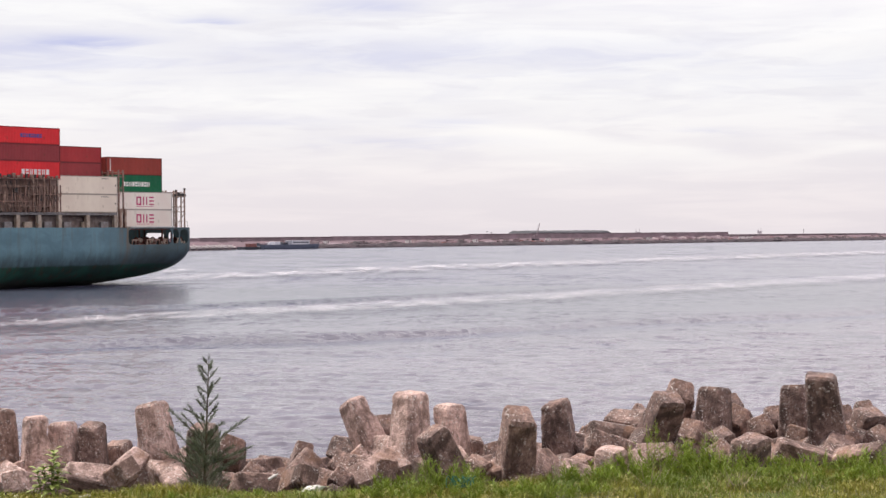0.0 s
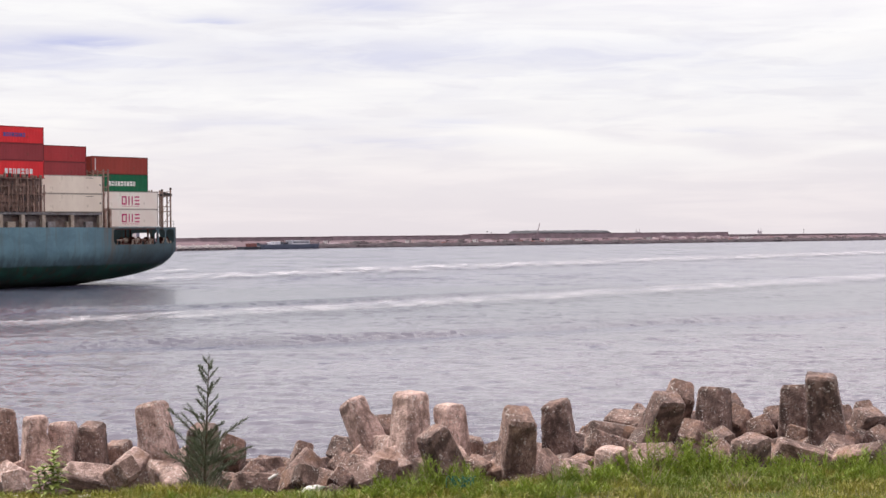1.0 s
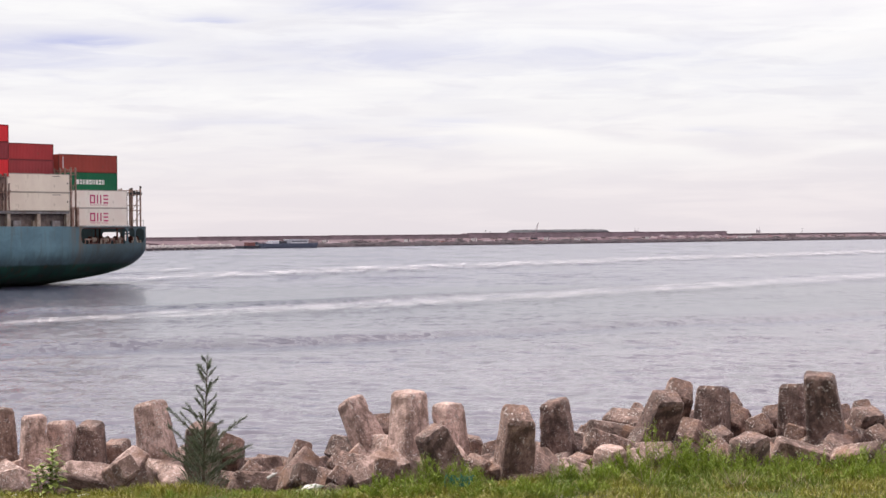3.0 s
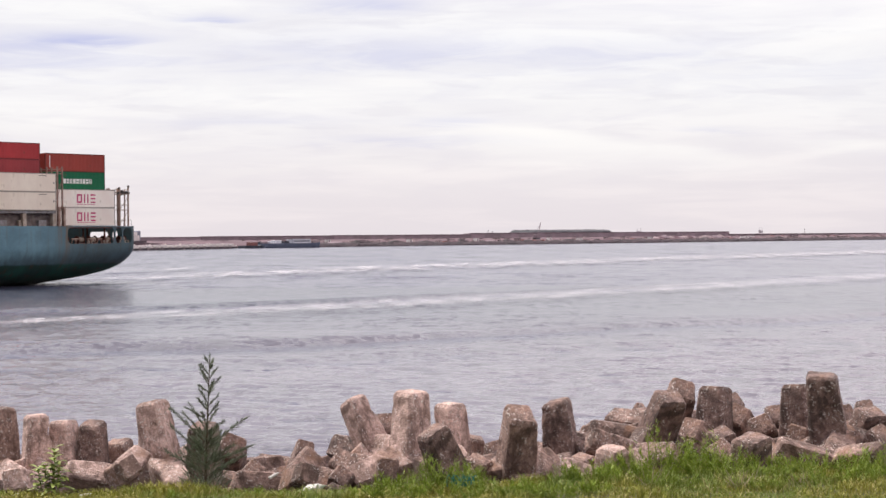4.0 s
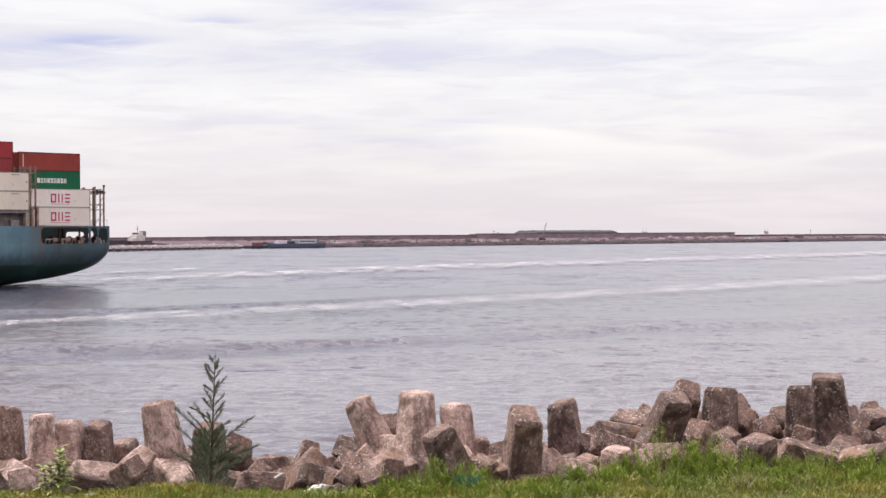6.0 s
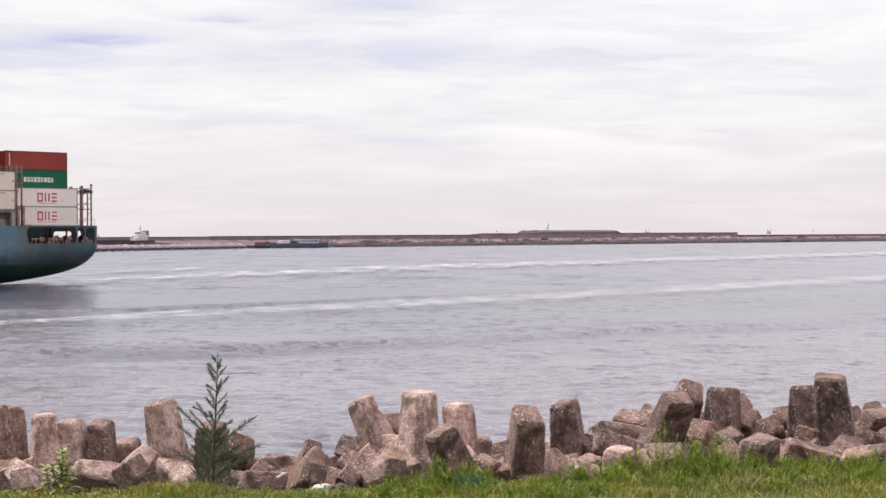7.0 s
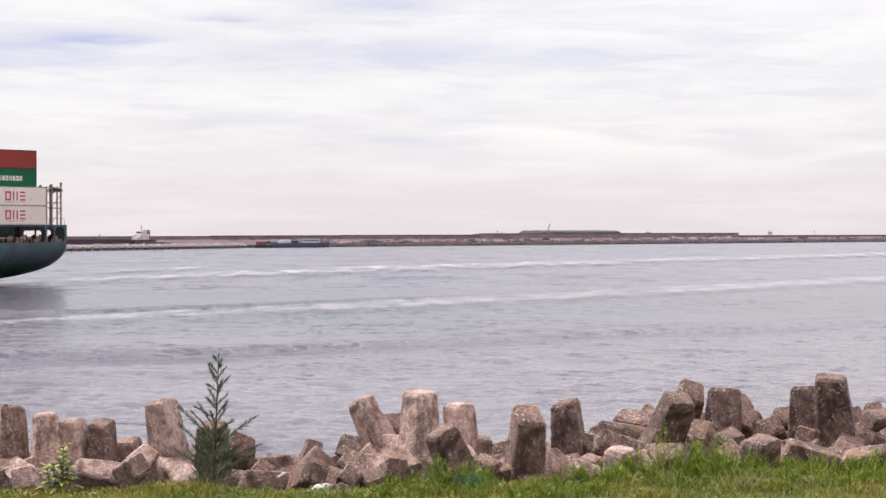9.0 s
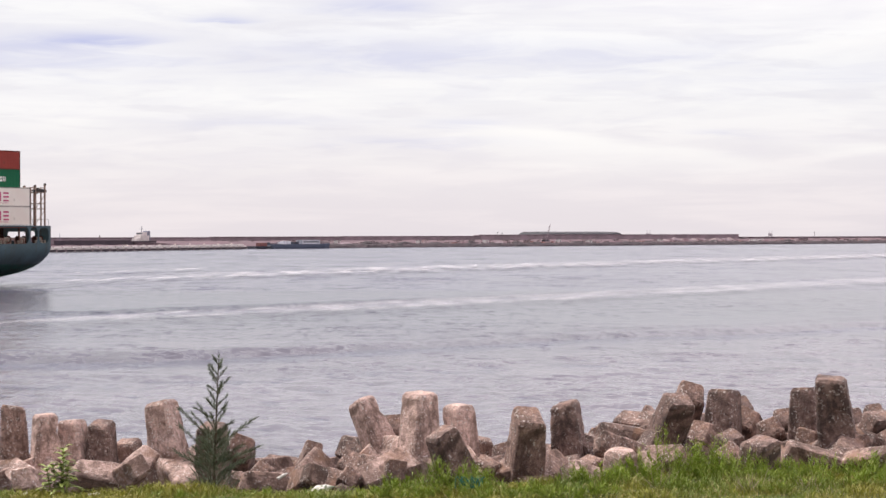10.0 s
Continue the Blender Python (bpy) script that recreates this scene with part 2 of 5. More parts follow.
def hull_material():
    k = Nodes("hull_paint")
    z = k.axis(2)
    u = k.axis(0)
    wob = k.noise(0.5, (1, 1, 1), 5, 0.6)
    streak = k.noise(1.1, (1, 1, 0.10), 6, 0.62)
    patch = k.noise(0.22, (1, 1, 1.6), 5, 0.6, 0.5)
    paint = k.mix(k.ramp(patch, 0.35, 0.65), (0.082, 0.163, 0.207), (0.12, 0.225, 0.272))
    paint = k.mix(k.ramp(streak, 0.5, 0.72, 0, 0.32), paint, (0.06, 0.085, 0.085))
    # pale-brown rust runs below the edge of the upper deck and near the stern openings
    rust = k.math("MULTIPLY", k.ramp(streak, 0.50, 0.66), k.ramp(u, -16, -9, 0.15, 1.0))
    paint = k.mix(k.math("MULTIPLY", rust, k.ramp(z, 3.6, 9.0, 0.1, 0.75)), paint, (0.17, 0.11, 0.06))
    # shade of the stern overhang, put into the paint in uneven patches
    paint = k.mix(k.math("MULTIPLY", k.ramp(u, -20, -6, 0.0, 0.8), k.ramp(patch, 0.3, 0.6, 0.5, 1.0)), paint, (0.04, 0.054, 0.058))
    # shade of the down-curving low hull, painted on with streaky edges
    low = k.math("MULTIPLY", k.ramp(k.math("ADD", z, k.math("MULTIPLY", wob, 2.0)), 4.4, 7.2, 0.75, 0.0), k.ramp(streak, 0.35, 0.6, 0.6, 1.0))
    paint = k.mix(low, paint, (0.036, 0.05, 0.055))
    run = k.math("MULTIPLY", k.ramp(k.math("ABSOLUTE", k.math("ADD", u, 12.4)), 0.2, 2.2, 0.75, 0.0), k.ramp(streak, 0.4, 0.58))
    paint = k.mix(k.math("MULTIPLY", run, k.ramp(z, 4.5, 8.5, 0.2, 1.0)), paint, (0.15, 0.10, 0.055))
    boot = k.mix(k.ramp(patch, 0.4, 0.62), (0.010, 0.035, 0.028), (0.016, 0.075, 0.055))
    boot = k.mix(k.ramp(streak, 0.5, 0.7, 0, 0.8), boot, (0.05, 0.028, 0.018))
    boot = k.mix(k.ramp(k.math("ADD", z, wob), 0.7, 2.2, 0.85, 0.0), boot, (0.022, 0.018, 0.014))
    col = k.mix(k.ramp(k.math("ADD", z, k.math("MULTIPLY", wob, 0.5)), 3.35, 3.75), boot, paint)
    k.bump(k.noise(0.8, (1, 1, 1), 3), 0.4, 0.05)
    k.bsdf.inputs["Specular IOR Level"].default_value = 0.3
    return k.done(col, k.ramp(patch, 0.3, 0.7, 0.55, 0.75))


def concrete_material(name, dark, light, shade, fleck):
    """Old sea concrete: coarse grain, algae and rust-brown stains, drips, pale lichen and barnacle flecks."""
    k = Nodes(name)
    grain = k.noise(9, (1, 1, 1), 8, 0.7)
    speck = k.noise(19, (1, 1, 1), 3, 0.65)
    broad = k.noise(1.1, (1, 1, 1), 6, 0.65, 0.6)
    lichen = k.noise(2.2, (1, 1, 1), 5, 0.7, 0.3, shift=(4, 1, 7))
    drip = k.noise(2.6, (1, 1, 0.25), 5, 0.6)
    col = k.mix(k.ramp(grain, 0.3, 0.7), dark, light)
    col = k.mix(k.ramp(broad, 0.42, 0.58, 0, 0.85), col, shade)
    col = k.mix(k.ramp(k.noise(0.9, (1, 1, 1), 5, 0.6, 0.5, shift=(11, 3, 2)), 0.55, 0.68, 0, 0.55), col, (0.24, 0.125, 0.07))
    col = k.mix(k.ramp(drip, 0.54, 0.68, 0, 0.6), col, tuple(v * 0.5 for v in shade))
    col = k.mix(k.ramp(k.noise(6.0, (1, 1, 0.6), 6, 0.7, 0.3, shift=(2, 9, 5)), 0.54, 0.66, 0, 0.65), col, tuple(v * 0.6 for v in shade))
    spots = k.math("MULTIPLY", k.ramp(speck, 0.56, 0.63), k.ramp(lichen, 0.44, 0.58, 0.0, fleck))
    col = k.mix(spots, col, (0.66, 0.60, 0.56))
    col = k.random_tone(col, 0.10)
    h = k.math("ADD", k.math("MULTIPLY", grain, 0.6), k.math("MULTIPLY", speck, 0.5))
    k.bump(h, 0.9, 0.06)
    return k.done(col, 0.92)


def grass_material():
    k = Nodes("green_grass")
    patch = k.noise(0.5, (1, 1, 0.2), 4, 0.6)
    col = k.mix(k.ramp(patch, 0.4, 0.62), (0.27, 0.262, 0.03), (0.135, 0.205, 0.02))
    col = k.mix(k.ramp(k.noise(1.3, (1, 1, 0.2), 5, 0.65, shift=(3, 8, 0)), 0.54, 0.68, 0, 0.4), col, (0.25, 0.20, 0.06))
    g = k.n.new("ShaderNodeNewGeometry").outputs["Random Per Island"]
    col = k.mix(k.ramp(g, 0.84, 0.9, 0, 0.8), col, (0.32, 0.26, 0.11))
    col = k.random_tone(col, 0.25, True)
    k.bsdf.inputs["Subsurface Weight"].default_value = 0.0
    return k.done(col, 0.6)


WATER = water_material("sea_water", False)
NEAR_WATER = water_material("near_sea_water", True)
HULL = hull_material()
CONCRETE_GREY = concrete_material("dark_sea_concrete", (0.097, 0.062, 0.054), (0.305, 0.205, 0.174), (0.05, 0.032, 0.027), 0.75)
CONCRETE_BROWN = concrete_material("brown_sea_concrete", (0.13, 0.083, 0.069), (0.40, 0.27, 0.225), (0.07, 0.043, 0.034), 0.85)
CONCRETE_PINK = concrete_material("pale_sea_concrete", (0.30, 0.205, 0.177), (0.74, 0.54, 0.475), (0.18, 0.116, 0.094), 1.0)
GRASS = grass_material()
SOIL = plain("shore_soil", (0.10, 0.085, 0.055), (0.05, 0.05, 0.025), 6, 0.95, bump=0.6, depth=0.05, stain=(0.06, 0.085, 0.02), stain_scale=1.2)
# near-black: the deep shade in the gaps between the blocks is in this colour
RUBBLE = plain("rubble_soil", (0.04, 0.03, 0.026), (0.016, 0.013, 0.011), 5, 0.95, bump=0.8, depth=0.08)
RUST = plain("rusty_steel", (0.32, 0.20, 0.155), (0.165, 0.105, 0.086), 3, 0.8, bump=0.3, stain=(0.22, 0.17, 0.14), stain_scale=0.9)
DARK_STEEL = plain("dark_steel", (0.05, 0.045, 0.045), (0.028, 0.026, 0.026), 2, 0.7, stain=(0.10, 0.06, 0.04), stain_scale=0.8)
BUFF = plain("buff_paint", (0.42, 0.37, 0.31), (0.30, 0.25, 0.20), 1.5, 0.65, stain=(0.18, 0.10, 0.06), stain_scale=0.7, stain_lo=0.55)
BUFF_RUST = plain("rust_stained_buff_paint", (0.36, 0.27, 0.22), (0.2, 0.12, 0.09), 1.2, 0.7, stain=(0.16, 0.08, 0.05), stain_scale=0.9, stain_lo=0.45)
RED_DECK = plain("red_oxide_paint", (0.19, 0.06, 0.045), (0.11, 0.04, 0.03), 1.5, 0.75, stain=(0.08, 0.04, 0.03))
COAMING = plain("dark_coaming_paint", (0.2, 0.165, 0.15), (0.11, 0.09, 0.085), 1.5, 0.75, stain=(0.12, 0.06, 0.04), stain_scale=0.8)
STEEL_GREY = plain("grey_paint", (0.25, 0.25, 0.26), (0.16, 0.15, 0.15), 1.5, 0.6, stain=(0.13, 0.08, 0.05), stain_scale=0.8)


EDGES = {}   # darker copy of each container colour: the shaded gaps, painted on its frame


def box_paint(name, c, fade=1.35, stain=(0.10, 0.05, 0.035)):
    m = plain(name, tuple(min(0.8, v * fade) for v in c), c, 0.45, 0.7, bump=0.0, tone=0.06, stain=stain, stain_scale=0.9, stain_lo=0.58, stain_hi=0.8, stretch=(1, 1, 0.6))
    m.node_tree.nodes["Principled BSDF"].inputs["Specular IOR Level"].default_value = 0.25
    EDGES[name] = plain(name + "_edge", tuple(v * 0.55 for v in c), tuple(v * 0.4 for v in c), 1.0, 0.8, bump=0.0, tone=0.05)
    return m


WHITE_BOX = box_paint("white_reefer_paint", (0.765, 0.685, 0.61), 1.12, (0.42, 0.35, 0.28))
CREAM_BOX = box_paint("cream_reefer_paint", (0.73, 0.645, 0.54), 1.12, (0.38, 0.31, 0.23))
RED_BOX = box_paint("bright_red_paint", (0.60, 0.032, 0.038), 1.2)
MAROON_BOX = box_paint("faded_maroon_paint", (0.25, 0.042, 0.048), 1.2)
BROWN_BOX = box_paint("brown_red_paint", (0.25, 0.045, 0.034), 1.2)
DARK_RED_BOX = box_paint("dark_red_paint", (0.29, 0.034, 0.038), 1.2)
GREEN_BOX = box_paint("green_paint", (0.008, 0.11, 0.05), 1.2)
GREY_BOX = box_paint("weathered_grey_paint", (0.205, 0.142, 0.122), 1.5)
MAGENTA = plain("magenta_print", (0.50, 0.03, 0.14), (0.42, 0.03, 0.13), 2, 0.5, bump=0)
WHITE_PRINT = plain("white_print", (0.72, 0.72, 0.70), (0.6, 0.6, 0.58), 2, 0.5, bump=0)
BLUE_PRINT = plain("blue_print", (0.10, 0.06, 0.26), (0.08, 0.05, 0.22), 2, 0.5, bump=0)


# ---------------------------------------------------------------- mesh helpers
def finish(bm, name, material, smooth=False):
    me = bpy.data.meshes.new(name)
    bm.normal_update()
    bm.to_mesh(me)
    bm.free()
    for m in (material if isinstance(material, (list, tuple)) else [material]):
        me.materials.append(m)
    if smooth:
        me.polygons.foreach_set("use_smooth", [True] * len(me.polygons))
    return me


def part(name, bm, material, parent=None, label="", smooth=False, at=None):
    """Links a bmesh as one mesh object under a thing or a part."""
    me = bm if isinstance(bm, bpy.types.Mesh) else finish(bm, name, material, smooth)
    ob = new(name, me)
    if parent is not None:
        ob.parent = parent
    if at is not None:
        ob.matrix_basis = at
    if label:
        ob["label"] = label
    return ob


def thing(name, label, category, at=None, group="", kind=""):
    ob = new(name)
    if at is not None:
        ob.matrix_basis = at
    return tagged(ob, label, category, group, kind)


def add_box(bm, lo, hi, bevel=0.0):
    """An axis-parallel block, its edges chamfered."""
    v = bmesh.ops.create_cube(bm, size=1)["verts"]
    c = [(a + b) / 2 for a, b in zip(lo, hi)]
    s = [b - a for a, b in zip(lo, hi)]
    for p in v:
        p.co = Vector([c[i] + p.co[i] * s[i] for i in range(3)])
    if bevel:
        edges = list({e for p in v for e in p.link_edges})
        bmesh.ops.bevel(bm, geom=edges, offset=bevel, segments=1, affect="EDGES")
    return bm


def add_rod(bm, a, b, r, r2=None, sides=8):
    """A round bar from a to b, tapered from r to r2."""
    a, b = Vector(a), Vector(b)
    way = b - a
    m = Matrix.Translation((a + b) / 2) @ way.to_track_quat("Z", "Y").to_matrix().to_4x4()
    bmesh.ops.create_cone(bm, cap_ends=True, segments=sides, radius1=r, radius2=r if r2 is None else r2, depth=way.length, matrix=m)
    return bm


def block(lo, hi, bevel=0.0):
    return add_box(bmesh.new(), lo, hi, bevel)


def rod(a, b, r, r2=None, sides=8):
    return add_rod(bmesh.new(), a, b, r, r2, sides)


def lerp_table(table, x):
    """Straight interpolation in a table of (x, value), x rising."""
    xs, ys = zip(*table)
    return float(np.interp(x, xs, ys))


def ribbon(points, width, z=0.02, steps=120, ridge=0.0, rows=1):
    """A band on the water along points (x, y), with UV along and across; ridge: the height of its swell."""
    xs = np.array(points, float)
    t = np.linspace(0, 1, len(xs))
    q = np.linspace(0, 1, steps)
    # smooth parametric curve through the points
    deg = min(3, len(xs) - 1)
    px, py = np.polyfit(t, xs[:, 0], deg), np.polyfit(t, xs[:, 1], deg)
    cx, cy = np.polyval(px, q), np.polyval(py, q)
    dx, dy = np.gradient(cx), np.gradient(cy)
    ln = np.hypot(dx, dy)
    nx, ny = -dy / ln, dx / ln
    w = np.interp(q, np.linspace(0, 1, len(width)), width)
    verts, faces, uvs = [], [], []
    for i in range(steps):
        for j in range(rows + 1):
            s = j / rows
            taper = min(1, 8 * q[i], 8 * (1 - q[i]))
            h = ridge * taper * (0.5 - 0.5 * math.cos(2 * math.pi * s)) * (0.75 + 0.5 * noise.noise((cx[i] * 0.06, cy[i] * 0.06, 3)))
            off = (s - 0.5) * w[i]
            verts.append((cx[i] + nx[i] * off, cy[i] + ny[i] * off, z + h))
            uvs.append((q[i], s))
    for i in range(steps - 1):
        for j in range(rows):
            a = i * (rows + 1) + j
            faces.append((a, a + rows + 1, a + rows + 2, a + 1))
    me = bpy.data.meshes.new("band")
    me.from_pydata(verts, [], faces)
    layer = me.uv_layers.new(name="UVMap")
    for loop in me.loops:
        layer.data[loop.index].uv = uvs[loop.vertex_index]
    me.polygons.foreach_set("use_smooth", [True] * len(me.polygons))
    me.update()
    return me


MOVERS = []   # (thing, its rows), keyed at the end in motions()

# ---------------------------------------------------------------- water and shore
def water_sheet():
    bm = bmesh.new()
    v = [bm.verts.new(p) for p in ((-3200, 30, 0), (3200, 30, 0), (3200, 4900, 0), (-3200, 4900, 0))]
    bm.faces.new(v)
    return tagged(part("water", bm, WATER), "grey-lavender harbour water with small ripples under overcast sky", "water", kind="structure")


water_sheet()


EDGE = [(-40, 37.0), (-8.5, 37.3), (0, 37.5), (2.5, 38.6), (5, 40.6), (9.5, 40.2), (40, 40)]


def grass_edge(x):
    """The line along which the grass ends and the concrete blocks begin."""
    return lerp_table(EDGE, x) + 0.3 * noise.noise((x * 0.45, 0.0, 5.0))


def ground_z(x, y):
    bank = 6.2 if y < 4 else 6.2 - 3.6 * min(1.0, (y - 4) / 22) ** 0.8
    e = grass_edge(x)
    if y > e:
        bank -= 0.38 * (y - e)
    return bank + 0.07 * noise.noise((x * 0.7, y * 0.7, 0)) + 0.03 * noise.noise((x * 2.3, y * 2.3, 4))


def shore():
    xs = np.concatenate([[-3000, -600, -120, -40], np.linspace(-20, 20, 81), [40, 120, 600, 3000]])
    ys = np.concatenate([[-3000, -800, -200, -40, 0, 4, 8, 14, 20, 26, 31], np.linspace(33, 50, 52), [56, 64]])
    bm = bmesh.new()
    grid = [[bm.verts.new((x, y, ground_z(x, y))) for x in xs] for y in ys]
    for j in range(len(ys) - 1):
        for i in range(len(xs) - 1):
            f = bm.faces.new((grid[j][i], grid[j][i + 1], grid[j + 1][i + 1], grid[j + 1][i]))
            cx, cy = (xs[i] + xs[i + 1]) / 2, (ys[j] + ys[j + 1]) / 2
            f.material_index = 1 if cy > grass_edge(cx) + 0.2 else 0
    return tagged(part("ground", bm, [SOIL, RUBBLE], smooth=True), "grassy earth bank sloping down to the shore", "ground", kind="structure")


shore()

# the first one paints the sky's reflection on smooth water as thin pale foam
FOAM_SHEEN = foam_material("foam_and_sky_sheen", 0.24, 0.36, 0.66, 0.12, 0.3, (1.0, 0.35, 1), 0.0)
WAKE_FOAM = foam_material("wake_foam", 0.33, 0.40, 0.62, 0.04, 0.24, (0.9, 0.2, 1), 0.0)
WASH_FOAM = foam_material("wash_foam", 0.32, 0.55, 0.64, 0.0, 1.0, (1.0, 0.3, 1), radians(0))

for path, width, words in (
        ([(-86, 286), (-74, 304), (-62, 322), (-47, 350), (-26, 384), (0, 442), (50, 522), (161, 677), (300, 880)], (10, 14, 26, 46, 52, 80), "pale band of churned water left astern of the ship"),
        ([(-78, 376), (-70, 396), (-62, 418), (-54, 440)], (6, 13, 14, 6), "thin pale strand of churned water astern of the ship"),
        ([(-46, 154), (-37, 166), (-28, 178), (-11, 200), (0, 213), (24, 247), (54, 287), (76, 318), (130, 400)], (3, 10, 18, 20, 19, 19, 22), "pale smooth band of foam-flecked water, sky sheen painted in")):
    tagged(part("wake_streak", ribbon([(0.958 * x, 0.958 * y) for x, y in path], width, 0.5), None), words, "wake", kind="stuff")
for ob in scene.objects:
    if ob.name.startswith("wake_streak"):
        ob.data.materials.append(FOAM_SHEEN if "smooth" in ob["label"] else WAKE_FOAM)


RIDGES = [  # swells of the ship's wake: points on the crest line, half width, height
    ([(-60, 131), (-44, 134), (-24, 135.5), (-12.6, 140), (0, 146), (16, 160), (45, 182), (90, 218)], 2.9, 0.46),
    ([(-60, 139), (-40, 142), (-24, 143.5), (-12, 148), (0, 154), (16, 169), (45, 192), (90, 231)], 2.4, 0.24),
    ([(-60, 190), (-30, 205), (-10, 222), (4, 238), (25, 264), (60, 305)], 3.2, 0.42),
    ([(-60, 118), (-20, 122), (0, 128), (20, 139), (60, 160)], 3.0, 0.12)]


def wave_sheet():
    """The near water: short wind waves and the low swells of the wake, one rigid sheet that drifts towards the shore."""
    rng = np.random.default_rng(17)
    ys, y = [], 40.0
    while y < 306:
        ys.append(y)
        y += max(0.12, y * y / 25740 * 0.8)
    ys = np.array(ys)
    k = np.linspace(0, 1, 560)
    Y = np.repeat(ys[:, None], len(k), 1)
    X = -(0.25 * Y + 3) + k[None, :] * (0.5 * Y + 17)
    step = np.maximum(0.12, Y * Y / 25740 * 0.8)
    Z = np.zeros_like(X)
    for i in range(130):
        lam = 0.36 * (7.5 / 0.36) ** rng.uniform(0, 1) ** 1.35
        a = radians(-112) + rng.normal(0, 0.6)
        slope = 0.062 if lam < 1.2 else 0.034 if lam < 2.4 else 0.014
        amp = slope * lam / (2 * math.pi)
        fade = np.clip((lam / step - 2.2) / 2.5, 0, 1)
        ph = 2 * math.pi / lam * (X * math.cos(a) + Y * math.sin(a)) + rng.uniform(0, 6.28)
        bunch = 0.55 + 0.45 * np.sin(X * rng.uniform(0.02, 0.12) + Y * rng.uniform(0.02, 0.10) + rng.uniform(0, 6.28))
        Z += amp * fade * bunch * (np.sin(ph) + 0.25 * np.cos(2 * ph))
    for line, half, high in RIDGES:
        xs, cs = zip(*line)
        crest = np.interp(X, xs, cs) + 1.2 * np.sin(X * 0.13) + 0.8 * np.sin(X * 0.31 + 1)
        d = (Y - crest) / (half * 1.1)
        Z += high * np.exp(-d * d) * (0.75 + 0.35 * np.sin(X * 0.09 + high * 20) * np.sin(X * 0.045 + 2))
        Z -= high * 0.45 * np.exp(-((d + 1.9) ** 2))
    Z += 0.06
    rim = np.minimum(1, (306 - Y) / 40)
    Z = Z * rim - 0.12 * (1 - rim)
    me = bpy.data.meshes.new("wave_sheet")
    n, m = X.shape
    idx = np.arange(n * m).reshape(n, m)
    faces = np.stack([idx[:-1, :-1], idx[:-1, 1:], idx[1:, 1:], idx[1:, :-1]], -1).reshape(-1, 4)
    me.from_pydata(np.stack([X, Y, Z], -1).reshape(-1, 3).tolist(), [], faces.tolist())
    me.polygons.foreach_set("use_smooth", [True] * len(me.polygons))
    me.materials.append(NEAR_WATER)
    me.update()
    ob = tagged(new("water_waves", me), "rippled grey-lavender water with low wake swells rolling shoreward", "water", kind="structure")
    MOVERS.append((ob, [(t, pose(-0.93 * t, -2.1 * t, 0)) for t in np.linspace(0.0, 10.0, 6)]))


wave_sheet()

wash = part("wash_foam", ribbon([(-64, 151), (-48, 156), (-40, 162), (-33, 171), (-25, 184)], (8, 12, 13, 11, 5), 0.35, 100, 0.2, 6), None)
wash.data.materials.append(WASH_FOAM)
tagged(wash, "broken white foam of the ship's bow wave", "foam", kind="stuff")
MOVERS.append((wash, [(t, pose(-0.93 * t, -2.1 * t, 0)) for t in np.linspace(0.0, 10.0, 6)]))

# ---------------------------------------------------------------- container ship
# local axes: x aft, y from the port side inboard, z up from the waterline; the centre line is y = 12
SHIP_ROWS = [(t, pose(-45.43 - 2.014 * t, 313.73 - 2.461 * t, 0, 0, 0, 50.7)) for t in np.linspace(0.0, 10.0, 11)]
MID, DECK, MOOR = 12.0, 9.3, 6.2

SIDE = [(-112, 11.5), (-106, 7.5), (-96, 1.5), (-84, -3.5), (-72, -6.0), (-60, -6.6), (-45, -6.3), (-28, -5.3), (-14, -2.7), (0, -0.5), (3.4, -0.15), (4.1, 0.2), (4.5, 0.9)]
KEEL = [(-112, -7), (-50, -7), (-43, -3.2), (-36, -1.0), (-28, -0.5), (-20, -0.3), (-14, -0.2), (-8, 0.3), (-3, 0.8), (0.8, 1.4), (2.8, 1.9), (3.9, 2.7), (4.5, 3.8)]


def side_y(u):
    return lerp_table(SIDE, u)


def section(u):
    """Points of the port half section below the mooring deck, from the keel outwards."""
    half, low = MID - side_y(u), lerp_table(KEEL, u)
    pts = []
    full = float(np.interp(u, (-26, -6), (0.42, 0.62)))
    for i in range(19):
        a = math.pi / 2 * i / 18
        pts.append((MID - half * math.sin(a) ** full, MOOR - (MOOR - low) * math.cos(a) ** 0.95))
    pts.append((pts[-1][0], MOOR + 0.2))
    return pts


def in_slot(a, b, box):
    """Whether (a, b) lies in a slot with round corners: box = a0, a1, b0, b1, radius."""
    a0, a1, b0, b1, r = box
    qx = max(abs(a - (a0 + a1) / 2) - (a1 - a0) / 2 + r, 0)
    qz = max(abs(b - (b0 + b1) / 2) - (b1 - b0) / 2 + r, 0)
    return math.hypot(qx, qz) < r


SIDE_SLOTS = [(-11.7, -0.75, 6.5, 9.12, 0.85), (-0.45, 1.05, 6.6, 9.1, 0.6), (1.4, 3.4, 6.6, 9.0, 0.8)]
STERN_SLOTS = [(7.0, 11.6, 7.0, 8.4, 0.5), (4.6, 5.9, 6.8, 8.5, 0.5)]


